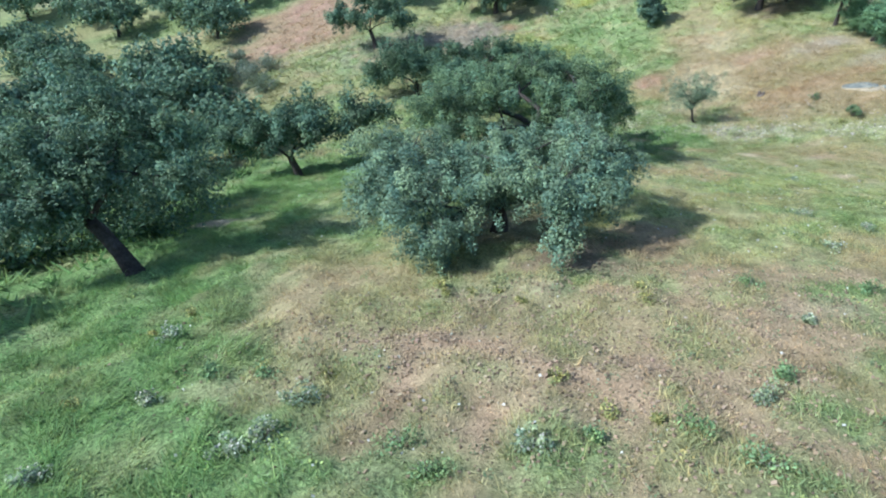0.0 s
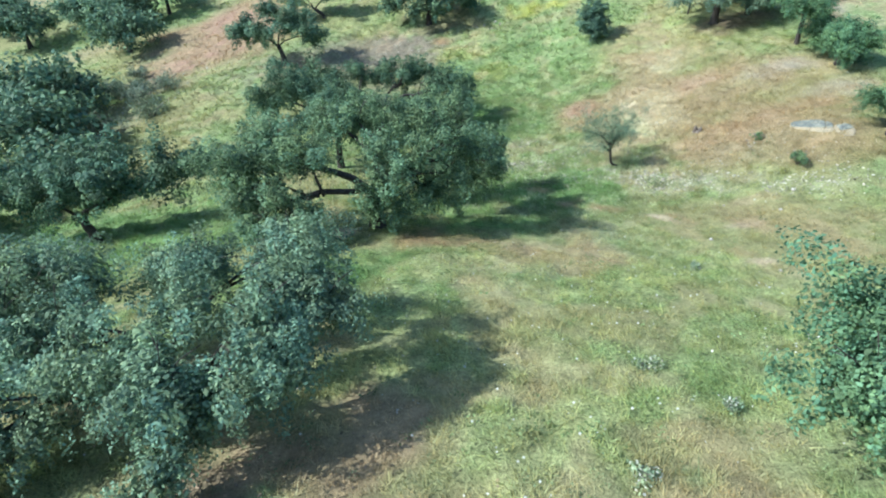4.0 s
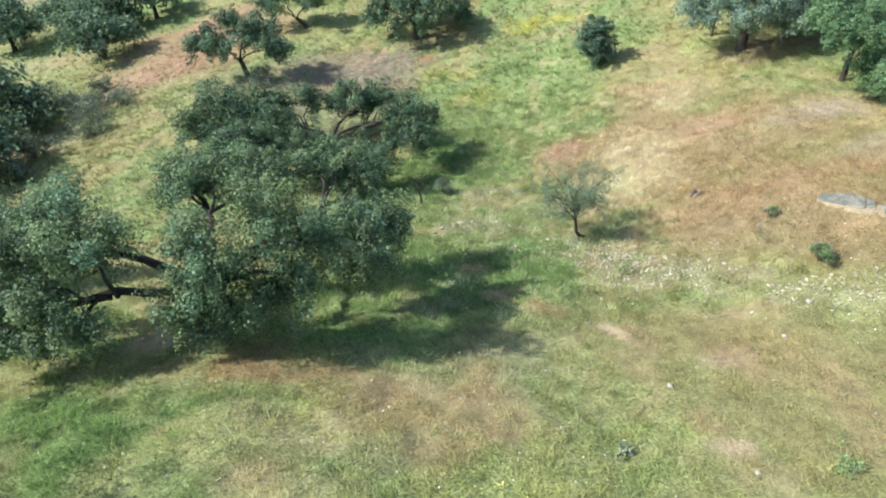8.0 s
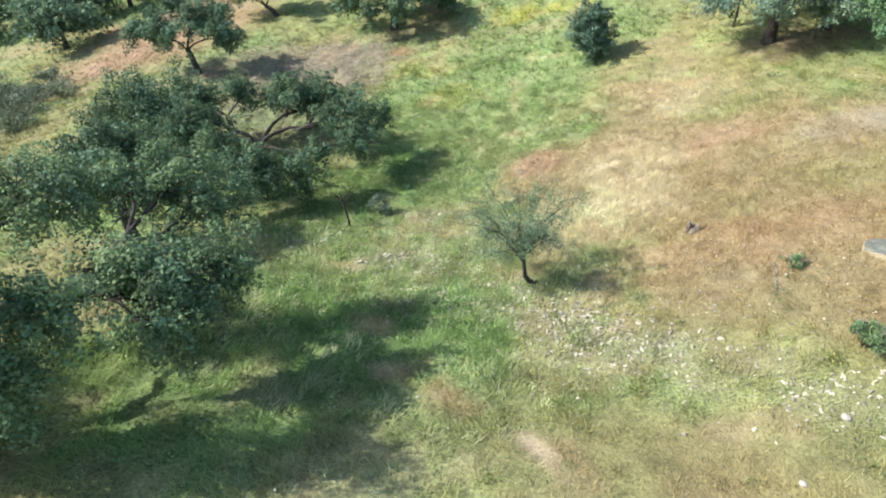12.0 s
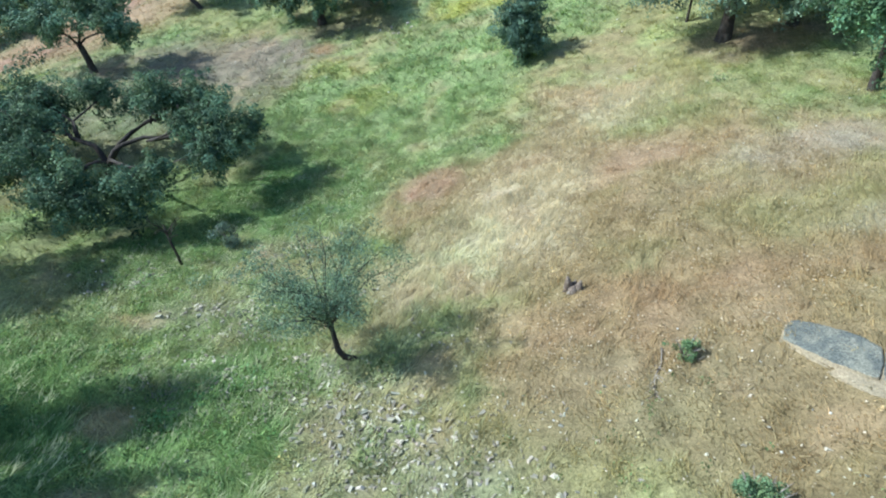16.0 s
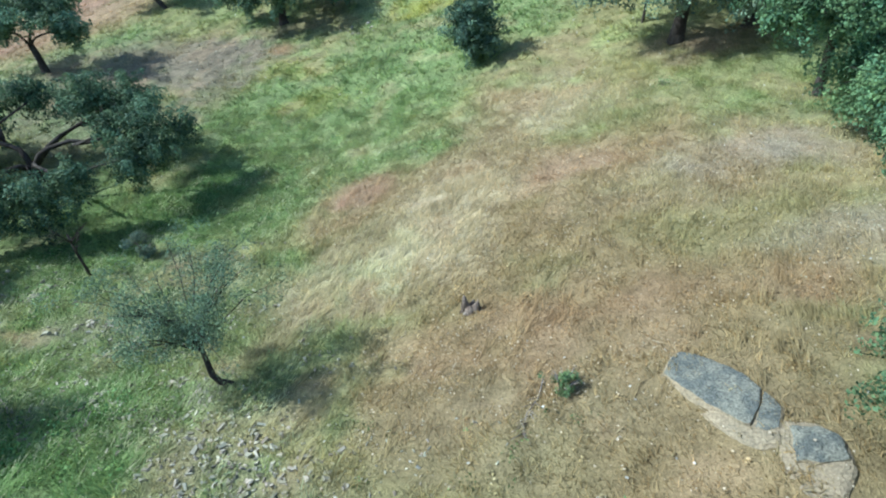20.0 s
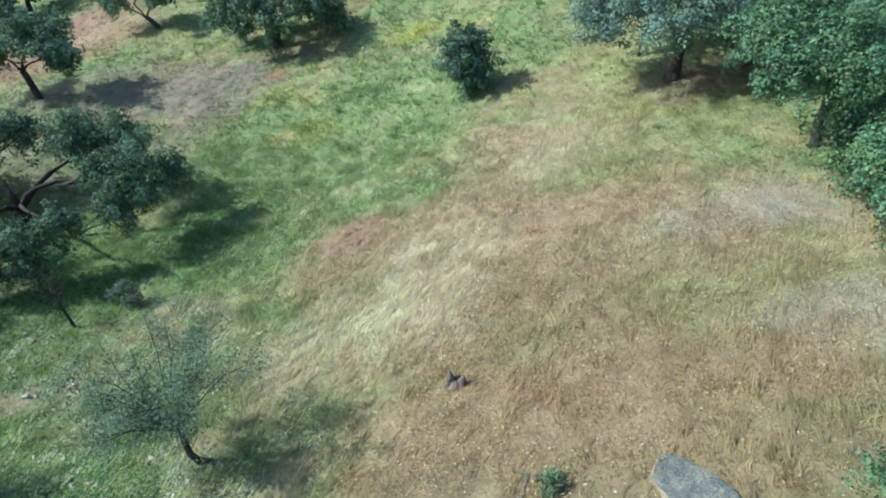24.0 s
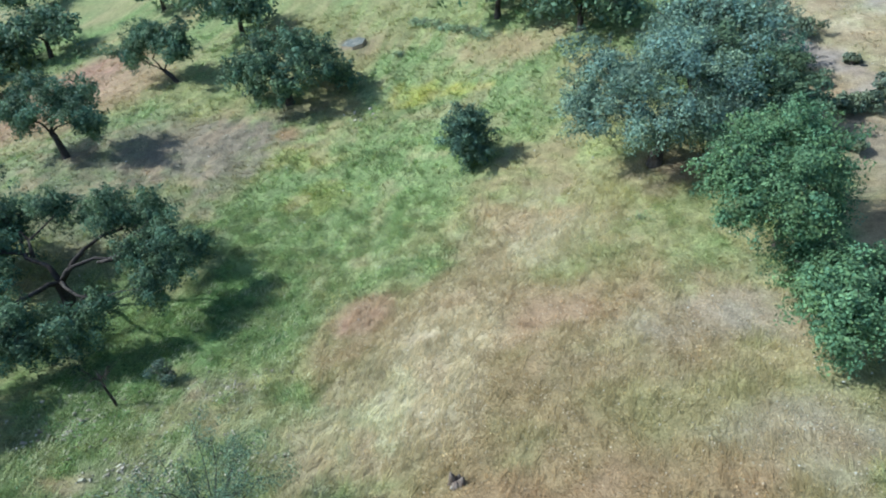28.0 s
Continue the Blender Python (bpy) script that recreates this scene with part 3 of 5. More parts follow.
oak(2.5, 21, NEAR_LOBES, "wide grey-green holm oak with drooping skirts and several stems", 0.34, 1.4, count=132000, leaf=0.104, colour=GREYER, seed=3)
MIDDLE_LOBES = [(-4.9, -0.4, 4.6, 1.95), (-6.7, -0.8, 4.2, 1.70), (-5.9, 1.2, 5.0, 1.50), (-3.1, -0.9, 4.6, 1.45), (-4.7, -2.4, 3.4, 1.40), (-6.3, -2.4, 3.0, 1.35), (-2.9, -3.0, 2.6, 1.00), (-7.6, 0.7, 3.4, 1.50), (-4.2, -3.3, 2.3, 0.95), (0.6, -1.2, 3.3, 1.35), (2.8, 0.1, 2.5, 1.45), (0.6, -0.5, 4.9, 1.45), (3.7, -0.2, 5.3, 1.75), (1.7, -1.5, 4.4, 1.10), (4.9, 0.9, 4.4, 1.15), (4.3, -0.2, 3.4, 1.15), (5.3, 4.9, 2.9, 1.75), (6.2, 3.5, 2.3, 1.35), (4.8, 3.5, 3.7, 1.05), (6.9, 5.6, 2.6, 1.35), (6.6, 2.2, 2.9, 0.85), (5.6, 3.9, 1.3, 1.00), (-1.5, 5.6, 4.5, 1.75), (0.9, 6.4, 4.3, 1.70), (3.9, 8.6, 3.9, 1.50), (4.8, 8.3, 3.2, 1.20), (2.5, 7.8, 4.2, 1.40), (-2.5, 4.7, 4.7, 1.45), (-3.6, 6.8, 3.9, 1.50), (1.6, -1.1, 1.9, 0.95), (0.2, -1.7, 2.2, 0.85), (-5.6, -3.8, 2.3, 0.95)]
oak(6.65, 36.4, MIDDLE_LOBES, "broad old holm oak with a long low limb over trampled soil", 0.42, 2.3, count=132000, leaf=0.122, colour=FRESH, seed=5)
oak(4.2, 62.0, [(5.1, -4.5, 2.47, 1.6), (5.6, -2.9, 3.2, 1.0), (8.2, 2.6, 3.7, 0.95), (6.7, 2.0, 4.2, 1.5), (7.0, 0.0, 3.2, 1.3), (7.9, 0.9, 3.5, 1.05), (0.3, 5.2, 4.4, 1.6), (3.2, 5.0, 4.6, 1.5), (-2.8, 4.4, 4.3, 1.65), (-5.2, 2.0, 3.87, 1.6), (2.3, -4.9, 2.9, 1.6), (-0.9, -3.8, 3.37, 1.6), (-3.9, -1.8, 3.57, 1.71), (3.4, -6.1, 2.47, 1.3), (7.6, -1.4, 3.3, 1.05), (1.9, -5.9, 2.37, 1.1), (-2.6, -5.0, 2.7, 1.25), (-4.6, -0.4, 3.65, 1.5), (-5.4, 2.4, 3.75, 1.5), (4.6, 3.9, 4.5, 1.1), (2.4, 3.0, 4.6, 1.2), (5.2, 0.6, 4.2, 1.05), (-1.2, 6.4, 3.1, 1.4), (2.0, 6.8, 3.1, 1.3)],
    "open dark holm oak with bare limbs showing between its lobes", 0.34, 1.6, count=76000, leaf=0.15, colour=SHADY, seed=8)
oak(-3, 62.5, [(-3.4, 1.5, 3.0, 2.4), (-1, 0, 3.6, 2.4), (2, 0.3, 3.2, 2.2), (0, 2.8, 4.0, 2.1), (-4.4, 0, 2.4, 1.7)], "rounded dark holm oak grown into its neighbour", 0.28, 1.5, count=26000, leaf=0.19, colour=SHADY, seed=9)
oak(1.8, 51.2, [(0.8, -0.8, 5.2, 1.8), (1.5, 0.8, 4.9, 1.6), (-0.2, 1.2, 5.5, 1.8), (-0.8, -0.8, 4.6, 1.6), (0.6, -2.2, 4.3, 1.5), (-1.6, 0.6, 4.2, 1.4)], "upright dark holm oak hidden behind a broader one", 0.26, 2.4, count=19000, leaf=0.18, colour=SHADY, seed=10)
oak(-13.3, 18.9, [(-4.8, 0.0, 3.9, 1.25), (-2.9, 1.2, 4.9, 1.60), (-0.3, 2.7, 5.6, 1.70), (1.5, 3.2, 5.3, 1.35), (2.4, 1.4, 3.9, 1.05), (-2.7, 4.8, 5.7, 1.70), (-5.3, 2.9, 4.7, 1.50), (-0.5, 1.0, 4.3, 1.30), (-2.2, -0.7, 3.3, 1.20), (-3.6, -1.0, 2.9, 1.00), (-1.4, -0.4, 3.6, 0.90)],
    "leaning holm oak with a slanting dark trunk", 0.32, 2.3, (-1.5, 0.6), count=44000, leaf=0.15, seed=12)
oak(-21.6, 13.6, round_lobes(2.9, 2.6, 5.6, 6, 5), "holm oak at the pasture edge throwing a long shadow", 0.26, 2.0, count=9000, leaf=0.24, seed=26)
oak(-18.8, 28.2, round_lobes(6.0, 1.8, 5.6, 9, 4), "dense holm oak in the shade of others", 0.3, 1.8, count=20000, leaf=0.23, seed=13)
oak(-11.2, 38.2, [(-5.2, 1, 2.8, 1.8), (-2.6, 1.3, 3.2, 1.8), (-0.8, 0.6, 3.4, 1.9), (1.6, 1, 3.4, 1.9), (4.4, 2.5, 3.8, 1.8), (0.5, 2.6, 4.2, 1.7), (6.2, 3.6, 3.8, 1.3)],
    "low spreading holm oak with a short bent trunk", 0.28, 1.4, (-0.5, 0.3), count=28000, leaf=0.19, seed=14)
oak(22.4, 18.4, [(a - 0.2, b * 0.5 - 0.3, c, d * 0.85) for a, b, c, d in round_lobes(4.1, 1.0, 6.0, 14, 6)], "leafy bright green oak with branches hanging low", 0.26, 1.8, count=82000, leaf=0.12, colour=(0.135, 0.232, 0.12), seed=15)
oak(40.3, 45.1, round_lobes(2.4, 0.6, 3.9, 8, 3), "small bright green oak beside the granite slabs", 0.14, 1.3, count=38000, leaf=0.088, colour=(0.14, 0.235, 0.115), seed=16)
oak(44.4, 58.5, round_lobes(3.0, 0.7, 4.0, 11, 2), "dense bright green oak with leaves down to the ground", 0.26, 1.5, count=44000, leaf=0.12, colour=GREENER, seed=17)
oak(44.0, 64.6, [(-4.1, -3.0, 4.9, 1.20), (-3.5, -4.6, 4.3, 0.95), (-2.5, -3.2, 4.7, 1.30), (-3.0, -1.3, 5.1, 1.35), (-1.2, -2.0, 5.1, 1.40), (-1.1, 0.2, 5.6, 1.55), (0.0, -0.7, 4.8, 1.30), (-2.2, 1.0, 5.1, 1.40), (0.4, 1.2, 5.0, 1.40), (-0.4, 2.8, 4.8, 1.40), (-1.7, -4.0, 4.3, 1.05), (-4.1, -4.4, 3.7, 0.60), (1.0, 0.0, 4.0, 1.05), (-2.0, -4.6, 3.7, 0.70), (0.5, -1.2, 1.7, 0.85), (1.1, -0.5, 2.5, 1.05), (0.6, -1.0, 3.0, 0.9)], "bright green oak spreading its boughs over the field edge", 0.19, 3.0, (-0.6, -0.6), count=52000, leaf=0.12, colour=GREENER, seed=18)
oak(39.4, 73.0, [(-4.5, 0.8, 3.6, 1.98), (-2.2, -0.4, 5.2, 2.16), (0.4, 0.6, 6.2, 2.34), (3.0, -0.6, 4.6, 2.16), (0.9, -2.4, 4.2, 1.80), (-3.7, 3.0, 5.0, 2.07), (0.5, 4.0, 6.0, 2.25), (3.7, 3.4, 5.2, 2.07), (3.2, -2.4, 2.8, 1.53), (-4.3, -0.6, 2.6, 1.35), (-2.0, -2.0, 3.6, 1.62), (-0.6, -2.8, 3.4, 1.44), (1.9, -1.6, 3.2, 1.44)],
    "tall grey-green holm oak with a thick upright trunk", 0.36, 2.4, count=46000, leaf=0.16, colour=DUSKY, seed=19)
oak(43.2, 73.8, [(-1.6, -0.6, 3.2, 1.5), (0.8, -1.4, 3.0, 1.5), (2.4, 0.4, 3.6, 1.7), (0.2, 1.4, 4.6, 1.9), (3.0, 2.8, 4.4, 1.8), (-1.2, 3.4, 4.8, 1.8), (0.6, -0.2, 4.6, 1.6), (4.4, 1.0, 3.0, 1.3)], "dark holm oak with hanging boughs beside its taller neighbour", 0.28, 1.7, count=34000, leaf=0.17, colour=HOLM, seed=20)
oak(43.5, 83.5, round_lobes(4.6, 1.5, 5.6, 9, 8), "grey-green holm oak behind its taller neighbour", 0.3, 2.0, count=17000, leaf=0.24, colour=DUSKY, seed=24)
oak(37.9, 76.7, [(-0.2, 0.1, 3.4, 1.0), (0.5, -0.3, 3.9, 0.9), (-0.5, 0.6, 4.3, 0.8)], "slim young holm oak with a thin bare stem", 0.075, 2.4, count=4200, leaf=0.13, colour=HOLM, seed=25)
oak(-9.3, 78.0, [(-4.6, 0.2, 4.0, 1.8), (-2.2, -0.6, 4.2, 1.8), (0.6, 0.4, 5.2, 1.9), (2.8, 0.3, 4.6, 1.8), (-1.6, 1.5, 6.2, 1.4), (2, 2, 5.4, 1.7), (3.8, -0.6, 3.6, 1.3)],
    "open holm oak with a clear forked trunk on the slope", 0.27, 2.4, (-0.7, 0.2), count=26000, leaf=0.2, seed=21)
oak(8.0, 88.2, [(-5.4, 0.6, 2.6, 1.5), (-3.8, -0.8, 3.6, 1.7), (-2.6, 1.8, 4.6, 1.8), (-0.8, -1.6, 4.2, 1.8), (0.4, 0.8, 5.4, 1.9), (2.2, -1.4, 4.4, 1.8), (3.0, 1.6, 5.0, 1.8), (4.6, -0.4, 3.6, 1.6), (5.4, 1.4, 2.8, 1.3), (1.2, -2.8, 2.6, 1.4), (-1.8, -2.6, 2.4, 1.2), (0.6, 3.4, 4.4, 1.8)], "dark dense holm oak with a wide shadow beneath", 0.36, 1.6, count=23000, leaf=0.25, seed=22)
oak(-7.0, 92.4, [(-4.4, 0, 3.2, 1.9), (-2, 0.5, 4.4, 1.9), (0.8, 0.6, 4.4, 1.9), (-3.4, 2, 4.6, 1.8), (1.4, -0.8, 3.4, 1.5)], "airy holm oak on a curved leaning trunk", 0.25, 1.2, (-1.3, 0.2), count=18000, leaf=0.22, seed=23)

FAR_OAK = oak(-3.9, 102.2, round_lobes(4.8, 1.8, 6.2, 10, 3), "rounded holm oak standing alone on the hillside", 0.28, 2.0, count=3900, leaf=0.46, seed=31)
FAR_OAK_B = oak(-36.6, 92.8, round_lobes(5.2, 1.4, 6.4, 10, 9), "dark bushy holm oak with a long shadow on the slope", 0.3, 1.6, count=4200, leaf=0.48, seed=32)
FAR_OAKS = [(26.8, 97.2, 0, 1.0), (34.6, 92.4, 1, 0.9), (-24.1, 116.5, 0, 1.0), (-35.3, 105.5, 0, 1.05), (-41.5, 102.6, 1, 1.0), (-57.0, 100.5, 0, 1.1), (-60.0, 85.0, 1, 1.1), (-48.8, 104.5, 0, 0.95), (-44.0, 101.0, 0, 0.8),
            (-70.0, 92.0, 1, 1.1), (-66.0, 108.0, 0, 1.1), (-29.5, 60.0, 1, 1.09), (-35.5, 70.5, 1, 1.21), (-47.0, 61.0, 0, 1.26), (-37.0, 54.5, 1, 1.21), (-26.0, 42.5, 0, 1.15), (-24.0, 23.0, 1, 0.75), (-45.0, 47.0, 1, 1.32), (-53.0, 77.0, 0, 1.1), (-20.5, 49.0, 1, 0.85), (-33.0, 38.0, 0, 1.1),
            (-80.0, 112.0, 1, 1.2), (-88.0, 128.0, 0, 1.2), (-58.0, 126.0, 1, 1.1), (5.0, 118.0, 1, 1.0), (18.0, 114.0, 0, 1.1), (44.0, 104.0, 1, 1.0), (-14.0, 112.0, 1, 0.9), (62.0, 78.0, 0, 1.0), (66.0, 100.0, 1, 1.1)]
for k, (x, y, which, size) in enumerate(FAR_OAKS):
    z = float(ground(np.array([x]), np.array([y]))[0])
    copy_thing((FAR_OAK, FAR_OAK_B)[which], pose(x, y, z, 0, 0, 47 * k) @ Matrix.Scale(size, 4))


def round_bush_tree():
    r = np.random.default_rng(40)
    root = thing("young_oak", 27.2, 76.3, "compact egg-shaped young oak with leaves to its foot", "tree")
    bm = bmesh.new()
    tube_into(bm, [(0, 0, -0.2), (0.05, 0, 1.2), (0, 0.05, 3.2)], [0.16, 0.12, 0.05], 8, 0.06)
    part("trunk", bm, BARK, root)
    lobes = [(0, 0, 1.6, 1.35), (0.4, 0.3, 2.5, 1.4), (-0.45, -0.2, 2.8, 1.35), (0.1, -0.2, 3.9, 1.05), (-0.7, 0.4, 1.5, 1.0), (0.7, -0.4, 1.4, 1.0)]
    corners, tint = leaf_cards(sub_clumps(lobes, r), 16000, 0.17, (0.125, 0.205, 0.14), 0.4, r)
    tagged(card_part("crown", corners, LEAF, tint, root), kind="stuff")


round_bush_tree()


def thin_tree():
    """The sparse little tree: a stem that creeps along the ground and then rises, many fine branches, thin grey-green leaves."""
    r = np.random.default_rng(41)
    root = thing("wild_olive", 23.75, 48.85, "sparse young wild olive with a curved dark stem", "tree")
    bm = bmesh.new()
    tube_into(bm, [(0.15, -0.02, -0.15), (0.0, 0, 0.06), (-0.3, -0.06, 0.17), (-0.52, -0.05, 0.42), (-0.6, 0.0, 0.85), (-0.68, 0.05, 1.35), (-0.82, 0.08, 1.8)], [0.15, 0.125, 0.11, 0.1, 0.088, 0.075, 0.06], 8, 0.07)
    part("trunk", bm, BARK, root)
    twigs, tips = bmesh.new(), []
    for k in range(30):
        a = 2.4 * k
        rise = r.uniform(0.3, 1.65)
        d = Vector((math.cos(a) - 0.2, math.sin(a), rise)).normalized()
        s = Vector((-0.66, 0.04, r.uniform(0.95, 1.3))).lerp(Vector((-0.82, 0.08, 1.8)), r.random())
        ln = r.uniform(2.0, 3.7)
        m, e = s + d * ln * 0.5 + Vector((r.normal() * 0.2, r.normal() * 0.2, 0.22)), s + d * ln + Vector((r.normal() * 0.15, r.normal() * 0.15, -0.12))
        bm = bmesh.new()
        tube_into(bm, [s, s.lerp(m, 0.5) + Vector((0, 0, 0.06)), m, m.lerp(e, 0.5) + Vector((0, 0, 0.05)), e], [0.026, 0.02, 0.015, 0.01, 0.005], 5)
        part("branch", bm, BARK, root)
        for j in range(11):
            f = r.uniform(0.2, 1.0)
            q = s.lerp(m, f * 2) if f < 0.5 else m.lerp(e, f * 2 - 1)
            dd = (0.6 * d + Vector(r.normal(size=3)) * 0.8).normalized()
            w = q + dd * r.uniform(0.3, 0.8)
            tube_into(twigs, [q, w], [0.007, 0.003], 4)
            tips.append((*q.lerp(w, 0.8), r.uniform(0.14, 0.34)))
    tagged(part("twigwork", twigs, BARK, root), kind="stuff")
    corners, tint = leaf_cards(tips, 19000, 0.062, (0.185, 0.27, 0.165), 0.4, r)
    tagged(card_part("crown", corners, LEAF, tint, root), kind="stuff")


thin_tree()


def bare_tree():
    r = np.random.default_rng(42)
    root = thing("dead_sapling", 12.85, 55.1, "small leafless dead sapling with dark bare twigs", "tree")
    bm = bmesh.new()
    tube_into(bm, [(0.1, 0, -0.2), (0.05, 0, 0.5), (-0.1, 0, 1.3), (-0.3, 0.1, 2.2)], [0.085, 0.07, 0.055, 0.035], 7, 0.06)
    part("trunk", bm, BARK, root)
    twigs = bmesh.new()
    for k in range(9):
        a = 2.4 * k
        s = Vector((-0.14, 0.03, r.uniform(1.1, 2.1)))
        d = Vector((math.cos(a), math.sin(a), r.uniform(0.6, 1.4))).normalized()
        e = s + d * r.uniform(0.7, 1.4)
        tube_into(twigs, [s, s.lerp(e, 0.5) + Vector((0, 0, 0.05)), e], [0.024, 0.016, 0.007], 5)
        for j in range(3):
            q = s.lerp(e, r.uniform(0.4, 0.9))
            tube_into(twigs, [q, q + (d + Vector(r.normal(size=3)) * 0.6).normalized() * 0.4], [0.013, 0.005], 4)
    tagged(part("twigwork", twigs, BARK, root), kind="stuff")


bare_tree()


# ---------------------------------------------------------------- low growth
def grass_field(name, x0, x1, y0, y1, per_m2, blades, width, scale, seed, label, outside=False):
    """Tufts of grass, each of a few leaning blades, coloured and sized by the cover they stand in."""
    r = np.random.default_rng(seed)
    n = int((x1 - x0) * (y1 - y0) * per_m2)
    x, y = r.uniform(x0, x1, n), r.uniform(y0, y1, n)
    c = cover(x, y)
    clump = fbm(x, y, 0.7, 91.0, 2)
    dry = np.clip((c[:, 0] - c[:, 1]) * 16, 0, 1)
    edge = np.minimum(np.minimum(x - x0, x1 - x), np.minimum(y - y0, y1 - y)) + 4.0 * (fbm(x, y, 3.0, 97.0, 2) - 0.5)
    keep = r.random(n) < np.clip(edge / 3.0, 0, 1) * c[:, 4] * np.clip((clump - 0.25) * 2.2 * (1 - 0.6 * dry) + 0.5 * dry, 0.15, 1)
    if outside:
        keep &= (x < -14) | (x > 49) | (y < 1) | (y > 75)
    x, y, c, clump = x[keep], y[keep], c[keep], clump[keep]
    n = len(x)
    base = np.c_[x, y, ground(x, y) - 0.02]
    tall = c[:, 3] * scale * (0.25 + 1.5 * clump) * r.uniform(0.6, 1.3, n)
    lean0 = 0.35 * np.stack([np.cos(5 * fbm(x, y, 4.0, 95.0, 2)), np.sin(5 * fbm(x, y, 4.0, 95.0, 2)) * 0.6], -1)
    bent = np.clip((c[:, 3] - 0.15) * 8, 0, 1) * np.clip((c[:, 0] - c[:, 1]) * 20, 0, 1)
    lean0 = lean0 * (1 - bent[:, None]) + np.array([0.16, 0.8]) * bent[:, None]
    tone = r.uniform(0.8, 1.2, n) * (0.68 + 0.68 * fbm(x, y, 0.42, 171.0, 2))
    out, tints = [], []
    for k in range(blades):
        a = r.uniform(0, 2 * math.pi, n)
        side = np.c_[np.cos(a), np.sin(a), np.zeros(n)] * (width * r.uniform(0.6, 1.4, n))[:, None]
        root = base + np.c_[r.normal(size=(n, 2)) * 0.07 * scale, np.zeros(n)]
        h = tall * r.uniform(0.6, 1.15, n)
        tip = root + np.c_[(1.5 * lean0 + r.normal(size=(n, 2)) * 0.75) * h[:, None], 0.75 * h]
        out.append(np.stack([root - side, root + side, tip], 1))
        tints.append(1.38 * c[:, :3] * (tone * r.uniform(0.85, 1.2, n))[:, None] * (1 + 0.25 * (r.random((n, 1)) - 0.5) * np.array([1.0, 0.2, -0.6])))
    mesh = cards(name, np.concatenate(out), GRASS, np.concatenate(tints))
    tagged(new(name, mesh), label, "grass", kind="stuff")


grass_field("grass", -16, 28, 2, 43.5, 118, 3, 0.014, 0.8, 101, "green and drying tufts of pasture grass")
grass_field("grass", 6.5, 48, 39.5, 75.5, 110, 3, 0.017, 0.9, 102, "straw-coloured and green tufts of tall grass")
grass_field("grass", 24.5, 50, 16, 42, 90, 3, 0.014, 0.8, 103, "sparse green and dry tufts of pasture grass")
grass_field("grass", -26, 10, 40.5, 106, 13, 3, 0.05, 1.2, 104, "rough green grass of the valley floor")
grass_field("grass", 6, 60, 72.5, 106, 15, 3, 0.05, 1.2, 105, "rough green grass of the far slope")
grass_field("grass", -60, -14, 8, 110, 6, 3, 0.08, 1.4, 106, "rough grass under the farther oaks")
grass_field("grass", -70, 95, -45, 150, 0.6, 3, 0.05, 1.1, 107, "scattered coarse grass across the wider pasture", True)


def lodged_straw(x0, x1, y0, y1, per_m2, seed, label, damp=False):
    """Long bleached grass pressed over in tufts, all to one side."""
    r = np.random.default_rng(seed)
    n = int((x1 - x0) * (y1 - y0) * per_m2)
    x, y = r.uniform(x0, x1, n), r.uniform(y0, y1, n)
    c = cover(x, y)
    wet = np.exp(-((x - 24.6 - 0.12 * (y - 55)) / 2.6) ** 2) * (y < 66)
    chance = np.clip((c[:, 3] - 0.14) * 9, 0, 1) * np.clip((c[:, 0] - c[:, 1]) * 22, 0, 1) + 0.8 * wet
    if damp:
        chance = np.clip((c[:, 1] - c[:, 0]) * 14 + 0.35, 0, 1)
    edge = np.minimum(np.minimum(x - x0, x1 - x), np.minimum(y - y0, y1 - y)) + 5.0 * (fbm(x, y, 3.0, 187.0, 2) - 0.5)
    keep = r.random(n) < chance * np.clip(edge / 4.0, 0, 1) * np.clip((fbm(x, y, 0.9, 181.0, 2) - 0.3) * 3, 0.12, 1)
    x, y, c = x[keep], y[keep], c[keep]
    n = len(x)
    swing = 0.16 + 0.9 * (fbm(x, y, 3.2, 185.0, 2) - 0.5)
    out, tints = [], []
    shade = r.uniform(0.68, 1.4, n) if damp else r.uniform(0.8, 1.25, n)
    if damp:        # some tufts are already bleached
        pale = (r.random(n) < 0.3)[:, None]
        c[:, :3] = np.where(pale, np.array([0.36, 0.385, 0.225]), c[:, :3])
    for k in range(9):
        ln = r.uniform(0.22, 0.55, n) if damp else r.uniform(0.3, 0.62, n)
        a = swing + r.normal(size=n) * (0.45 if damp else 0.2)
        way = np.c_[np.sin(a), np.cos(a), np.zeros(n)]
        side = np.c_[np.cos(a), -np.sin(a), np.zeros(n)] * ((0.013 if damp else 0.012) * r.uniform(0.7, 1.5, n))[:, None]
        foot = np.c_[x, y, ground(x, y)] + np.c_[r.normal(size=(n, 2)) * (0.15 if damp else 0.07), np.zeros(n)]
        tip = foot + way * ln[:, None] + np.c_[np.zeros((n, 2)), ln * (r.uniform(0.08, 0.4, n) if damp else r.uniform(0.2, 0.48, n))]
        out.append(np.stack([foot - side, foot + side, tip + side * 0.3, tip - side * 0.3], 1))
        tints.append(1.36 * c[:, :3] * (shade * r.uniform(0.8, 1.2, n))[:, None])
    tagged(new("lodged_grass", cards("lodged_grass", np.concatenate(out), GRASS, np.concatenate(tints))), label, "grass", kind="stuff")


lodged_straw(20, 46, 46, 75, 11, 119, "long bleached grass pressed over in one direction")
lodged_straw(8, 28, 39, 68, 17, 122, "long green and pale grass laid over in the damp hollow", True)


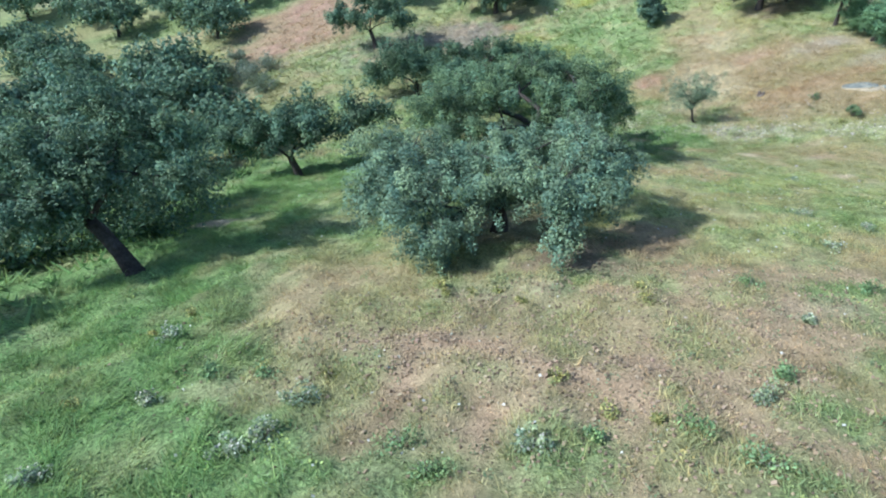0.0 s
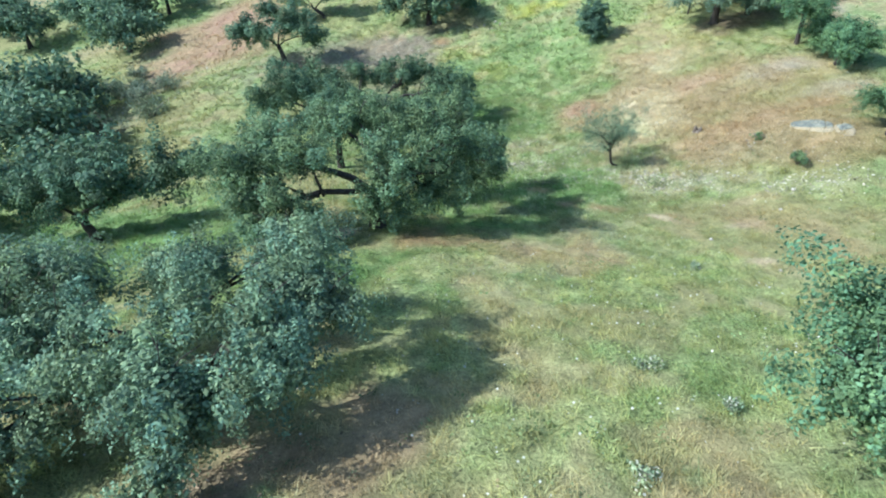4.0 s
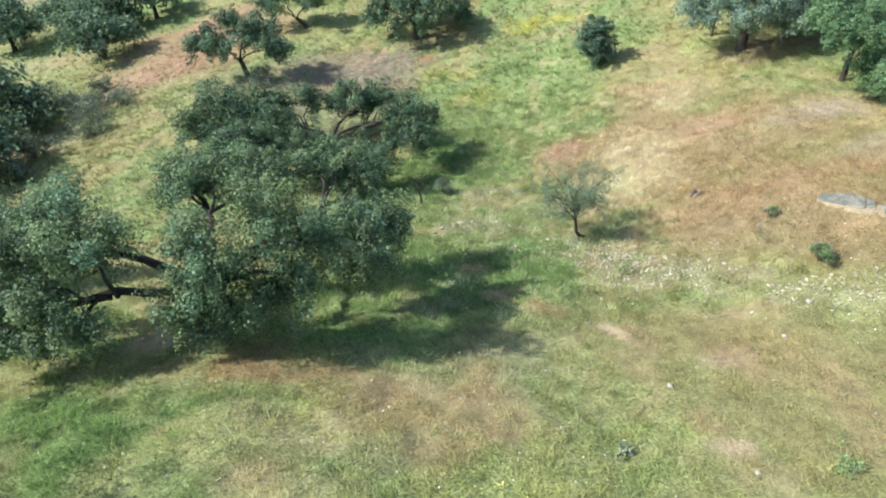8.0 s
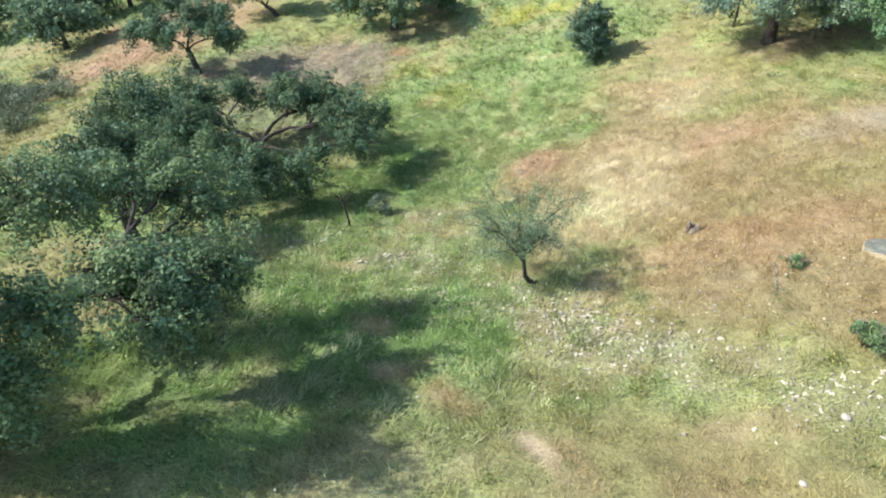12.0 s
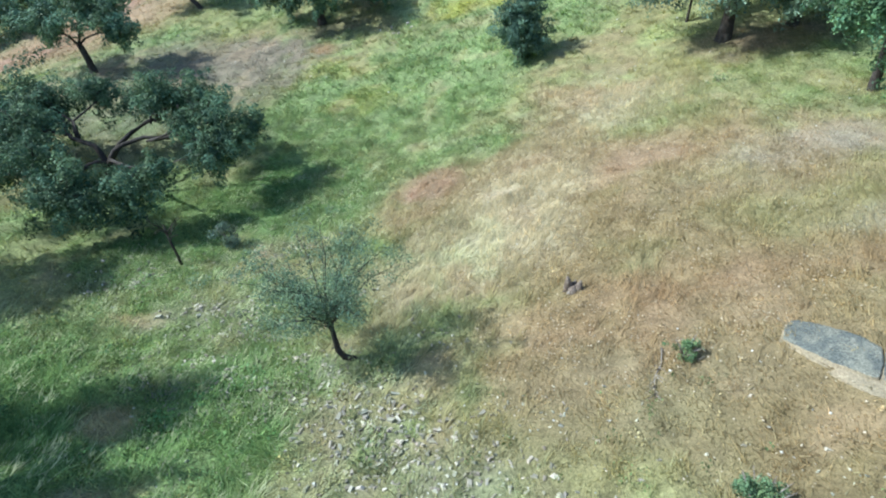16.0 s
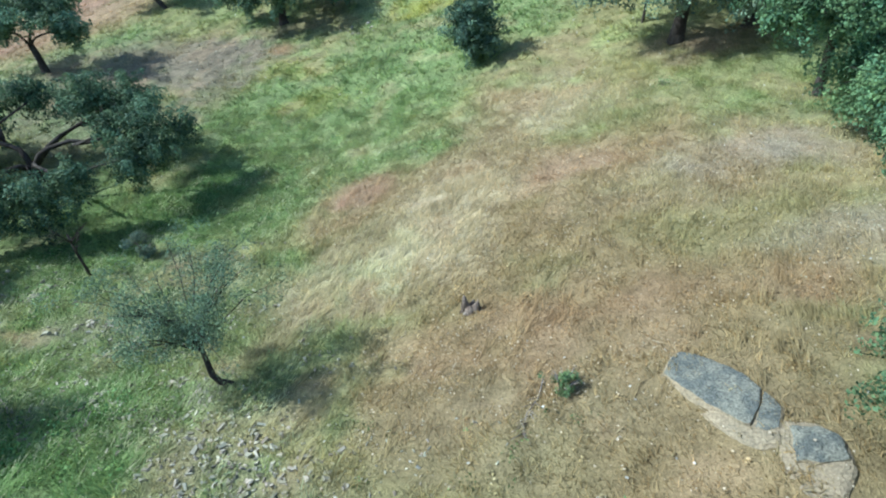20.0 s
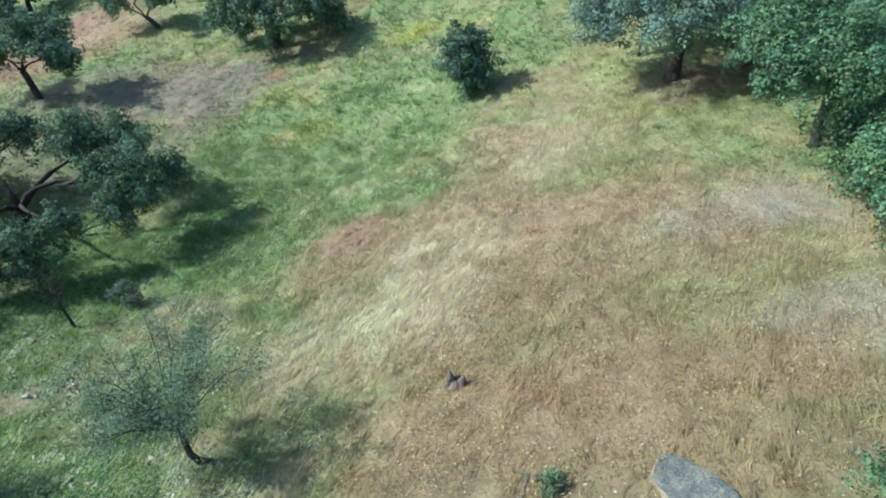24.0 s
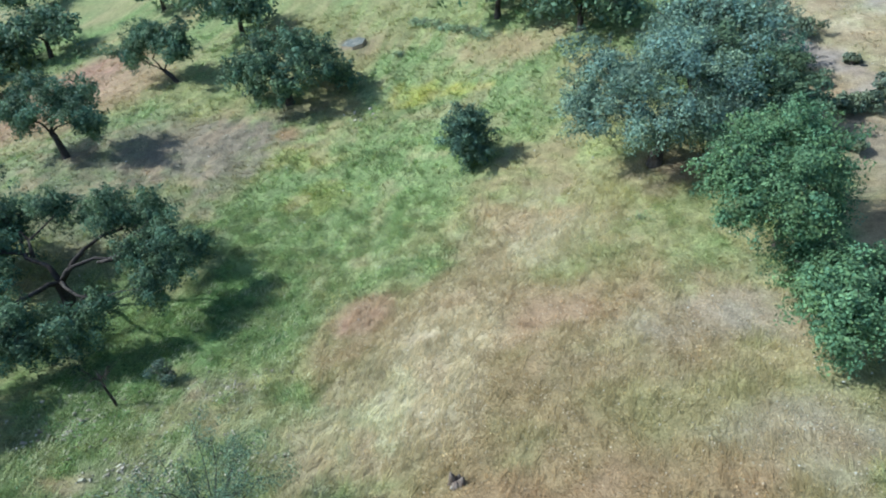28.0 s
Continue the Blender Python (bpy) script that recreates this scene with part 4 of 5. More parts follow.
def herb_mounds(x0, x1, y0, y1, per_m2, leaves, leaf, seed, label, dry=False, size=1.0, colour=None):
    """Low rounded tussocks of leafy herbs in the green stretches."""
    r = np.random.default_rng(seed)
    n = int((x1 - x0) * (y1 - y0) * per_m2)
    x, y = r.uniform(x0, x1, n), r.uniform(y0, y1, n)
    c = cover(x, y)
    green = np.clip((c[:, 0] - c[:, 1]) * 20, 0, 1) if dry else np.clip((c[:, 1] - c[:, 0]) * 11 + 0.15, 0, 1)
    keep = r.random(n) < (0.75 if colour else green) * np.clip((fbm(x, y, 2.2, 151.0 + seed, 2) - 0.36) * 4, 0.06, 1)
    x, y, c = x[keep], y[keep], c[keep]
    n = len(x)
    clumps = np.c_[x, y, ground(x, y) + 0.07 * size, size * r.uniform(0.14, 0.34, n)]
    base = np.asarray(colour) * r.uniform(0.75, 1.3, (n, 1)) if colour else None
    corners, tint = leaf_cards(clumps, n * leaves, leaf, base if colour else c[:, :3] * (r.uniform(1.15, 1.8, (n, 1)) if dry else r.uniform(0.6, 1.55, (n, 1)) * np.array([1.0, 1.02, 0.95]) * (1 + 0.5 * (r.random((n, 1)) - 0.5) * np.array([1.0, 0.1, -0.3]))), 0.3, r)
    up = corners[:, :, 2].mean(1) > ground(corners[:, 0, 0], corners[:, 0, 1]) - 0.02
    tagged(new("herb_tussocks", cards("herb_tussocks", corners[up], LEAF, tint[up])), label, "herbs", kind="stuff")


herb_mounds(8, 30, 40, 80, 5.5, 34, 0.09, 115, "leafy green tussocks of herbs in the damp hollow", False, 1.45)
herb_mounds(-14, 24, 4, 40, 4.5, 20, 0.075, 116, "leafy green tussocks in the near pasture")
herb_mounds(23, 47, 43, 73, 1.3, 14, 0.075, 118, "low dry tussocks bleached by the sun", True, 0.62)
herb_mounds(-8, 17, 4, 20, 4.2, 16, 0.06, 120, "small grey-green tufts on thin dry soil", False, 0.62, (0.2, 0.262, 0.13))
herb_mounds(8, 38, 18, 48, 1.3, 18, 0.07, 121, "small green tufts scattered in the drying meadow", False, 0.7, (0.17, 0.25, 0.1))
herb_mounds(6, 34, 78, 100, 1.6, 16, 0.13, 117, "leafy green tussocks on the far slope")


def flower_field(name, x0, x1, y0, y1, per_m2, size, colour, seed, label, chance):
    """Single blossoms on the grass, thick where chance says so."""
    r = np.random.default_rng(seed)
    n = int((x1 - x0) * (y1 - y0) * per_m2)
    x, y = r.uniform(x0, x1, n), r.uniform(y0, y1, n)
    c = cover(x, y)
    keep = (r.random(n) < chance(x, y, c)) & (np.hypot(x - 37.2, y - 48.1) > 1.3) & (np.hypot(x - 38.8, y - 46.8) > 0.8)
    x, y, c = x[keep], y[keep], c[keep]
    n = len(x)
    pos = np.c_[x, y, ground(x, y) + c[:, 3] * r.uniform(0.3, 1.0, n) + 0.02]
    nor = unit(r.normal(size=(n, 3)) * 0.45 + np.array([0, 0, 1.0]))
    t = unit(np.cross(nor, r.normal(size=(n, 3))))
    b = np.cross(nor, t)
    ln = (size * r.uniform(0.5, 1.4, n))[:, None]
    corners = np.stack([pos - t * ln, pos + b * ln, pos + t * ln, pos - b * ln], 1)
    tint = np.asarray(colour) * r.uniform(0.75, 1.15, n)[:, None]
    tagged(new(name, cards(name, corners, GRASS, tint)), label, "flowers", kind="stuff")


def white_chance(x, y, c):
    return np.clip(c[:, 5] * 1.1, 0, 1) * np.clip((fbm(x, y, 0.9, 121.0, 2) - 0.4) * 4.5, 0.05, 1)


def yellow_chance(x, y, c):
    return np.clip((c[:, 0] - 3.2 * c[:, 2]) * 5, 0, 0.8) * np.clip((fbm(x, y, 1.1, 131.0, 2) - 0.45) * 5, 0, 1)


flower_field("white_flowers", -12, 46, 5, 74, 14, 0.034, (0.72, 0.72, 0.66), 111, "small white blossoms scattered in the grass", white_chance)
def speck_chance(x, y, c):
    dry = np.clip((c[:, 0] - c[:, 1]) * 14, 0, 1)
    return dry * np.clip((fbm(x, y, 1.8, 141.0, 3) - 0.42) * 3.0, 0.12, 0.8)


flower_field("seed_heads", 22, 48, 43, 74, 45, 0.024, (0.68, 0.60, 0.45), 114, "pale dry seed heads and grey-lilac blossoms in the straw", speck_chance)
flower_field("white_flowers", -24, 56, 74, 102, 5, 0.06, (0.70, 0.70, 0.64), 112, "small white blossoms on the far slope", white_chance)
flower_field("yellow_flowers", 6, 34, 66, 98, 10, 0.06, (0.75, 0.6, 0.06), 113, "small yellow blossoms among green herbs", yellow_chance)


def clump_plant(name, x, y, width, height, leaf_colour, bloom_colour, blooms, seed, label, category, leaves=420, leaf=0.09):
    """A knee-high plant: thin stems, leaves, and blossoms on top."""
    r = np.random.default_rng(seed)
    root = thing(name, x, y, label, category)
    stems = bmesh.new()
    for k in range(9):
        a = 2.4 * k
        tip = Vector((math.cos(a) * width * 0.36 * r.random(), math.sin(a) * width * 0.36 * r.random(), height * r.uniform(0.6, 0.95)))
        tube_into(stems, [(0, 0, -0.03), tip * 0.5 + Vector((0, 0, 0.05)), tip], [0.012, 0.009, 0.005], 4)
    tagged(part("stalk_tuft", stems, DEAD_WOOD, root), kind="stuff")
    lumps = [(r.normal() * width * 0.2, r.normal() * width * 0.2, height * r.uniform(0.35, 0.75), width * r.uniform(0.18, 0.3)) for k in range(8)]
    corners, tint = leaf_cards(lumps, leaves, leaf, leaf_colour, 0.4, r)
    tagged(card_part("foliage", corners, LEAF, tint, root), kind="stuff")
    if blooms:
        tops = [(a, b, c + d * 0.5, d * 0.95) for a, b, c, d in lumps]
        corners, tint = leaf_cards(tops, blooms, 0.075, bloom_colour, 0.15, r)
        tagged(card_part("blossoms", corners, GRASS, tint, root), kind="stuff")
    return root


YELLOW_SPOTS = [(-3.0, 10.0, 0.75), (2.8, 9.4, 0.6), (3.8, 8.2, 0.75), (-9.7, 9.5, 0.6), (-0.1, 15.2, 0.55), (1.9, 15.0, 0.6), (-9.4, 13.0, 0.6), (-8.6, 14.2, 0.6), (6.5, 14.2, 0.55), (0.1, 14.6, 0.5), (6.4, 13.2, 0.9), (1.0, 14.6, 0.7), (4.7, 7.9, 0.5), (33.2, 43.2, 0.9), (-5.0, 10.6, 0.5), (2.6, 13.8, 0.45)]
for k, (x, y, w) in enumerate(YELLOW_SPOTS):
    clump_plant("yellow_herb", x, y, w * 0.85, 0.22, (0.30, 0.32, 0.12), (0.6, 0.54, 0.2), 26, 200 + k, "low herb covered in small yellow blossoms", "wildflower", 190, 0.07)
WHITE_SPOTS = [(-8.6, 12.7, 0.9), (-3.6, 9.1, 0.95), (-4.0, 7.7, 1.0), (-4.6, 7.3, 0.8), (7.5, 8.5, 0.9), (1.9, 7.2, 0.8), (-8.8, 6.9, 0.9), (22.7, 31.7, 0.7), (-7.6, 9.4, 0.7), (10.6, 11.9, 0.5), (18.6, 20.4, 0.8), (16.9, 22.3, 0.9), (15.2, 17.6, 0.8)]
for k, (x, y, w) in enumerate(WHITE_SPOTS):
    clump_plant("white_herb", x, y, w * 0.9, 0.26, (0.27, 0.34, 0.2), (0.60, 0.59, 0.5), 50, 240 + k, "grey-green herb with loose white flower heads", "wildflower", 300)
WEED_SPOTS = [(5.3, 7.6, 1.0), (6.3, 6.4, 1.1), (-1.0, 7.5, 1.0), (-4.8, 10.4, 0.8), (29.3, 31.4, 0.8), (12.4, 10.6, 0.9), (3.2, 7.4, 0.6), (-0.4, 6.6, 0.9), (8.3, 9.3, 0.6), (13.6, 12.2, 0.8), (9.6, 7.6, 0.7), (-6.4, 10.4, 0.7), (10.2, 14.4, 0.8), (13.4, 13.4, 0.7), (38.15, 67.7, 1.5)]
for k, (x, y, w) in enumerate(WEED_SPOTS):
    clump_plant("thistle", x, y, w, 0.22, (0.205, 0.31, 0.135), None, 0, 280 + k, "leafy green weed standing in thin grass", "weed", 300, 0.075)


def shrub(x, y, width, height, colour, seed, label, count=2600, leaf=0.08, name="shrub", loose=1.0):
    r = np.random.default_rng(seed)
    root = thing(name, x, y, label, "bush")
    wood = bmesh.new()
    for k in range(10):
        a = 2.4 * k
        tip = Vector((math.cos(a) * width * 0.4, math.sin(a) * width * 0.4, height * r.uniform(0.5, 0.95)))
        tube_into(wood, [(0, 0, -0.1), tip * 0.5 + Vector((0, 0, height * 0.12)), tip], [0.03, 0.02, 0.007], 5)
    tagged(part("stalk_tuft", wood, DEAD_WOOD, root), kind="stuff")
    lumps = [(r.normal() * width * 0.2, r.normal() * width * 0.2, height * r.uniform(0.22, 0.8), loose * width * r.uniform(0.14, 0.26)) for k in range(14 if loose == 1.0 else 26)]
    corners, tint = leaf_cards(lumps, count, leaf, colour, 0.4, r)
    tagged(card_part("foliage", corners, LEAF, tint, root), kind="stuff")
    return root


shrub(33.6, 48.35, 0.95, 0.75, (0.15, 0.24, 0.11), 301, "small loose green bush with dead brown twigs at its foot", 1400, 0.05, "shrub", 0.55)
shrub(14.4, 57.1, 1.3, 1.3, (0.15, 0.20, 0.14), 303, "grey-green thorny bush in the shade of an oak", 2200)
shrub(34.1, 43.75, 1.3, 1.15, (0.16, 0.25, 0.125), 302, "bushy green shrub among pale stones and herbs", 3600, 0.055, "shrub", 0.55)
VALLEY_SHRUBS = [(-36.8, 80.3, 4.6, 3.0), (-25.5, 73.0, 5.6, 2.2), (-43.0, 77.7, 5.0, 3.2), (-26.7, 65.0, 4.6, 2.6), (-22.8, 69.2, 4.4, 1.8), (-24.6, 60.6, 4.0, 2.2), (-29.8, 75.6, 5.0, 2.6), (-24.5, 76.9, 4.4, 2.0), (-34.8, 76.4, 4.6, 2.8), (-32.6, 72.5, 4.0, 2.0), (-27.9, 77.0, 3.6, 1.9), (-35.3, 72.1, 3.6, 2.4), (-31.5, 77.5, 3.2, 2.0), (-30.0, 82.0, 2.6, 1.6),
                 (48.3, 92.6, 4.0, 2.4), (45.0, 90.0, 3.0, 1.8), (50.5, 77.0, 1.8, 1.2), (52.5, 74.5, 1.6, 1.0), (49.8, 73.0, 1.4, 0.9), (49.0, 89.5, 3.2, 1.8), (50.5, 87.0, 2.6, 1.4), (47.2, 87.0, 3.0, 1.8), (51.7, 77.6, 2.4, 1.2), (53.5, 79.5, 1.8, 1.0), (50.0, 80.5, 1.6, 0.8), (52.6, 83.0, 1.4, 0.7), (55.5, 79.0, 2.2, 1.4), (58.5, 88.0, 2.6, 1.6), (56.5, 84.0, 2.0, 1.4), (47.5, 62.8, 1.6, 1.0), (55.0, 97.0, 1.6, 1.2)]
for k, (x, y, w, h) in enumerate(VALLEY_SHRUBS):
    shrub(x, y, w, h, (0.21, 0.255, 0.175) if k % 2 else (0.165, 0.215, 0.14), 310 + k, "grey-green rockrose scrub on the slope", 1700, 0.18, "scrub", 0.7)

# low pale mounds far up the slope
for k in range(14):
    shrub(17.5 + 9.0 * ((k * 0.618) % 1), 94.0 + 6.0 * ((k * 0.38) % 1), 1.1 + 0.5 * (k % 3), 0.5 + 0.1 * (k % 4), (0.33, 0.42, 0.25), 360 + k, "low pale green mound of flowering scrub", 420, 0.13, "scrub")


def slab(name, outline, height, seed, parent, crown=0.06, top=GRANITE):
    """A ledge of rock: an uneven top in the given outline, worn shoulders, and pale broken sides."""
    bm = bmesh.new()
    n, rings = 44, []
    cx, cy = sum(p[0] for p in outline) / len(outline), sum(p[1] for p in outline) / len(outline)
    walk_round = [Vector((*p, 0)) for p in outline]
    legs = [(walk_round[(k + 1) % len(outline)] - p).length for k, p in enumerate(walk_round)]
    rim = []
    for k in range(n):
        d, leg = sum(legs) * k / n, 0
        while d > legs[leg]:
            d, leg = d - legs[leg], leg + 1
        rim.append(walk_round[leg].lerp(walk_round[(leg + 1) % len(outline)], d / legs[leg]))
    base = float(land(parent.location.x, parent.location.y))
    for grow, z in ((0.12, -3.0), (0.07, -0.3), (0.02, 0.5), (0.0, 0.9), (-0.03, 1.0), (-0.14, 1.04), (-0.3, 1.05)):
        ring = []
        for k, p in enumerate(rim):
            away = (p - Vector((cx, cy, 0))).normalized()
            q = p + away * (grow + 0.055 * noise.noise(p * 4.1 + Vector((seed, z * 0.7, 0))))
            lift = float(land(parent.location.x + q.x, parent.location.y + q.y)) - base
            inner = crown if grow < -0.1 else 0.0
            ring.append(bm.verts.new((q.x, q.y, lift + z * height + inner * 0.3 + 0.02 * noise.noise(q * 2.7 + Vector((seed, 0, 4))) + 0.018 * noise.noise(q * 9.0 + Vector((0, seed, 0))))))
        rings.append(ring)
    for level, (a, b) in enumerate(zip(rings, rings[1:])):
        for k in range(n):
            f = bm.faces.new((a[k], a[(k + 1) % n], b[(k + 1) % n], b[k]))
            f.material_index = 1 if level < 3 else 0
    bm.faces.new(rings[-1])
    ob = part(name, bm, top, parent)
    for p in ob.data.polygons:
        p.use_smooth = False
    ob.data.materials.append(WEATHERED)
    return ob


outcrop = thing("rock_outcrop", 36.7, 48.0, "flat grey granite outcrop split by dark cracks", "rock")
slab("slab", [(-0.9, 0.37), (-0.72, 0.85), (-0.46, 1.1), (-0.2, 0.93), (0.4, 0.25), (0.75, -0.43), (0.58, -0.97), (0.32, -1.4), (-0.2, -0.8), (-0.57, -0.2)], 0.12, 3, outcrop)
slab("slab", [(0.8, -0.52), (0.98, -0.98), (0.84, -1.42), (0.5, -1.5), (0.42, -1.4), (0.64, -0.95)], 0.06, 12, outcrop)
slab("weathered_ledge", [(-0.28, -0.91), (0.29, -1.0), (0.55, -1.11), (0.78, -0.94), (0.9, -1.26), (0.76, -1.75), (0.5, -1.8), (0.17, -1.6)], 0.035, 21, outcrop, 0.03, WEATHERED)
second = thing("rock_outcrop", 38.1, 46.2, "square grey granite slab with a pale weathered edge in dry grass", "rock")
slab("slab", [(-0.4, 0.36), (0.02, 0.36), (0.34, 0.18), (0.4, -0.28), (-0.05, -0.36), (-0.46, -0.34)], 0.1, 9, second)
slab("weathered_ledge", [(-0.42, 0.51), (0.07, 0.38), (0.38, 0.16), (0.42, -0.38), (0.15, -0.91), (-0.86, -0.95), (-0.71, -0.4)], 0.035, 23, second, 0.03, WEATHERED)


def fallen_branch(x, y, turn, size, seed):
    r = np.random.default_rng(seed)
    root = thing("fallen_branch", x, y, "thin bleached dead branch lying in the grass", "branch")
    root.matrix_world = Matrix.Translation(root.location) @ pose(0, 0, 0, 0, 0, turn) @ Matrix.Scale(size, 4)
    bm = bmesh.new()
    tube_into(bm, [(0.3, 1.0, 0.12), (0.22, 0.4, 0.08), (-0.05, -0.2, 0.1), (-0.12, -0.9, 0.05)], [0.024, 0.02, 0.014, 0.006], 6, 0.08)
    part("stem", bm, DEAD_WOOD, root)
    twigs = bmesh.new()
    for k in range(12):
        q = Vector((0.25, 1.0, 0.12)).lerp(Vector((-0.12, -0.9, 0.06)), r.uniform(0.15, 0.95))
        d = Vector((r.choice((-1, 1)) * r.uniform(0.4, 1), -0.8, r.uniform(0, 0.5))).normalized()
        tube_into(twigs, [q, q + d * r.uniform(0.25, 0.6)], [0.013, 0.004], 4)
    tagged(part("twigwork", twigs, DEAD_WOOD, root), kind="stuff")


for k, (x, y, turn, size) in enumerate([(32.8, 47.8, 0, 1.0), (17.6, 46.6, 70, 1.1), (20.2, 46.3, 25, 0.9), (18.0, 46.9, -40, 0.8)]):
    fallen_branch(x, y, turn, size, 52 + k)
# a rock slab stands in for a flat patch of bare lilac-grey ground
far_bare_ground = thing("rock_outcrop", 11.6, 97.3, "flat bare grey-lilac ground in the far pasture, built as a low slab", "rock")
slab("slab", [(-1.3, -0.3), (-0.9, 0.6), (0.3, 0.9), (1.3, 0.5), (1.2, -0.4), (0.2, -0.8)], 0.2, 17, far_bare_ground)


def stump():
    r = np.random.default_rng(51)
    root = thing("tree_stump", 30.75, 51.95, "broken grey-brown tree stump with jagged prongs in dry grass", "stump")
    for x, y, lean, tall, wide in ((-0.16, 0.03, -0.08, 0.5, 0.14), (0.15, -0.04, 0.08, 0.42, 0.15), (0.0, -0.12, 0.0, 0.24, 0.16), (0.03, 0.14, 0.03, 0.3, 0.13)):
        bm = bmesh.new()
        tube_into(bm, [(x * 0.9, y * 0.9, -0.1), (x, y, 0.06), (x + lean * 0.4, y, tall * 0.6), (x + lean, y + 0.02, tall)], [wide * 1.5, wide * 1.15, wide * 0.75, wide * 0.2], 8, 0.16, x * 9)
        part("prong", bm, STUMP_WOOD, root)
    for k in range(5):
        a = 1.26 * k + 0.3
        bm = bmesh.new()
        ln = r.uniform(0.3, 0.46)
        tube_into(bm, [(0.12 * math.cos(a), 0.12 * math.sin(a), 0.08), (0.5 * ln * math.cos(a + 0.2), 0.5 * ln * math.sin(a + 0.2), 0.05), (ln * math.cos(a), ln * math.sin(a), -0.02)], [0.08, 0.055, 0.02], 6, 0.1, k)
        part("root", bm, DEAD_WOOD, root)


stump()


def stones(name, spots, seed, label, tone=(0.50, 0.47, 0.365), shape=(1.15, 0.6, 0.5)):
    """Loose pale stones, each with its own uneven shape, as one spread."""
    r = np.random.default_rng(seed)
    cube = np.array([[a, b, c] for a in (-1, 1) for b in (-1, 1) for c in (-1, 1)], float)
    faces = np.array([[0, 1, 3, 2], [4, 6, 7, 5], [0, 4, 5, 1], [2, 3, 7, 6], [0, 2, 6, 4], [1, 5, 7, 3]])
    out, tints = [], []
    for x, y, spread, count, size in spots:
        px, py = x + r.normal(size=count) * spread, y + r.normal(size=count) * spread * 0.6
        pz = ground(px, py)
        for k in range(count):
            q = cube * (0.8 * size * r.choice((0.5, 0.75, 1.0, 1.3)) * r.uniform(0.6, 1.2, 3) * np.array(shape)) * r.uniform(0.45, 1.2, (8, 1)) * np.where(cube[:, 2:3] > 0, 0.7, 1.0)
            q[:, 2] += q[:, 0] * r.normal() * 0.35
            a = r.uniform(0, 6.3)
            q = np.c_[q[:, 0] * math.cos(a) - q[:, 1] * math.sin(a), q[:, 0] * math.sin(a) + q[:, 1] * math.cos(a), q[:, 2]]
            out.append((q + np.array([px[k], py[k], pz[k] + size * 0.22]))[faces])
            tints.append(np.repeat([np.array(tone) * r.uniform(0.4, 1.2) * (1 + 0.03 * r.normal(size=3))], 6, 0))
    tagged(new(name, cards(name, np.concatenate(out), CHIPS, np.concatenate(tints))), label, "stones", kind="stuff")


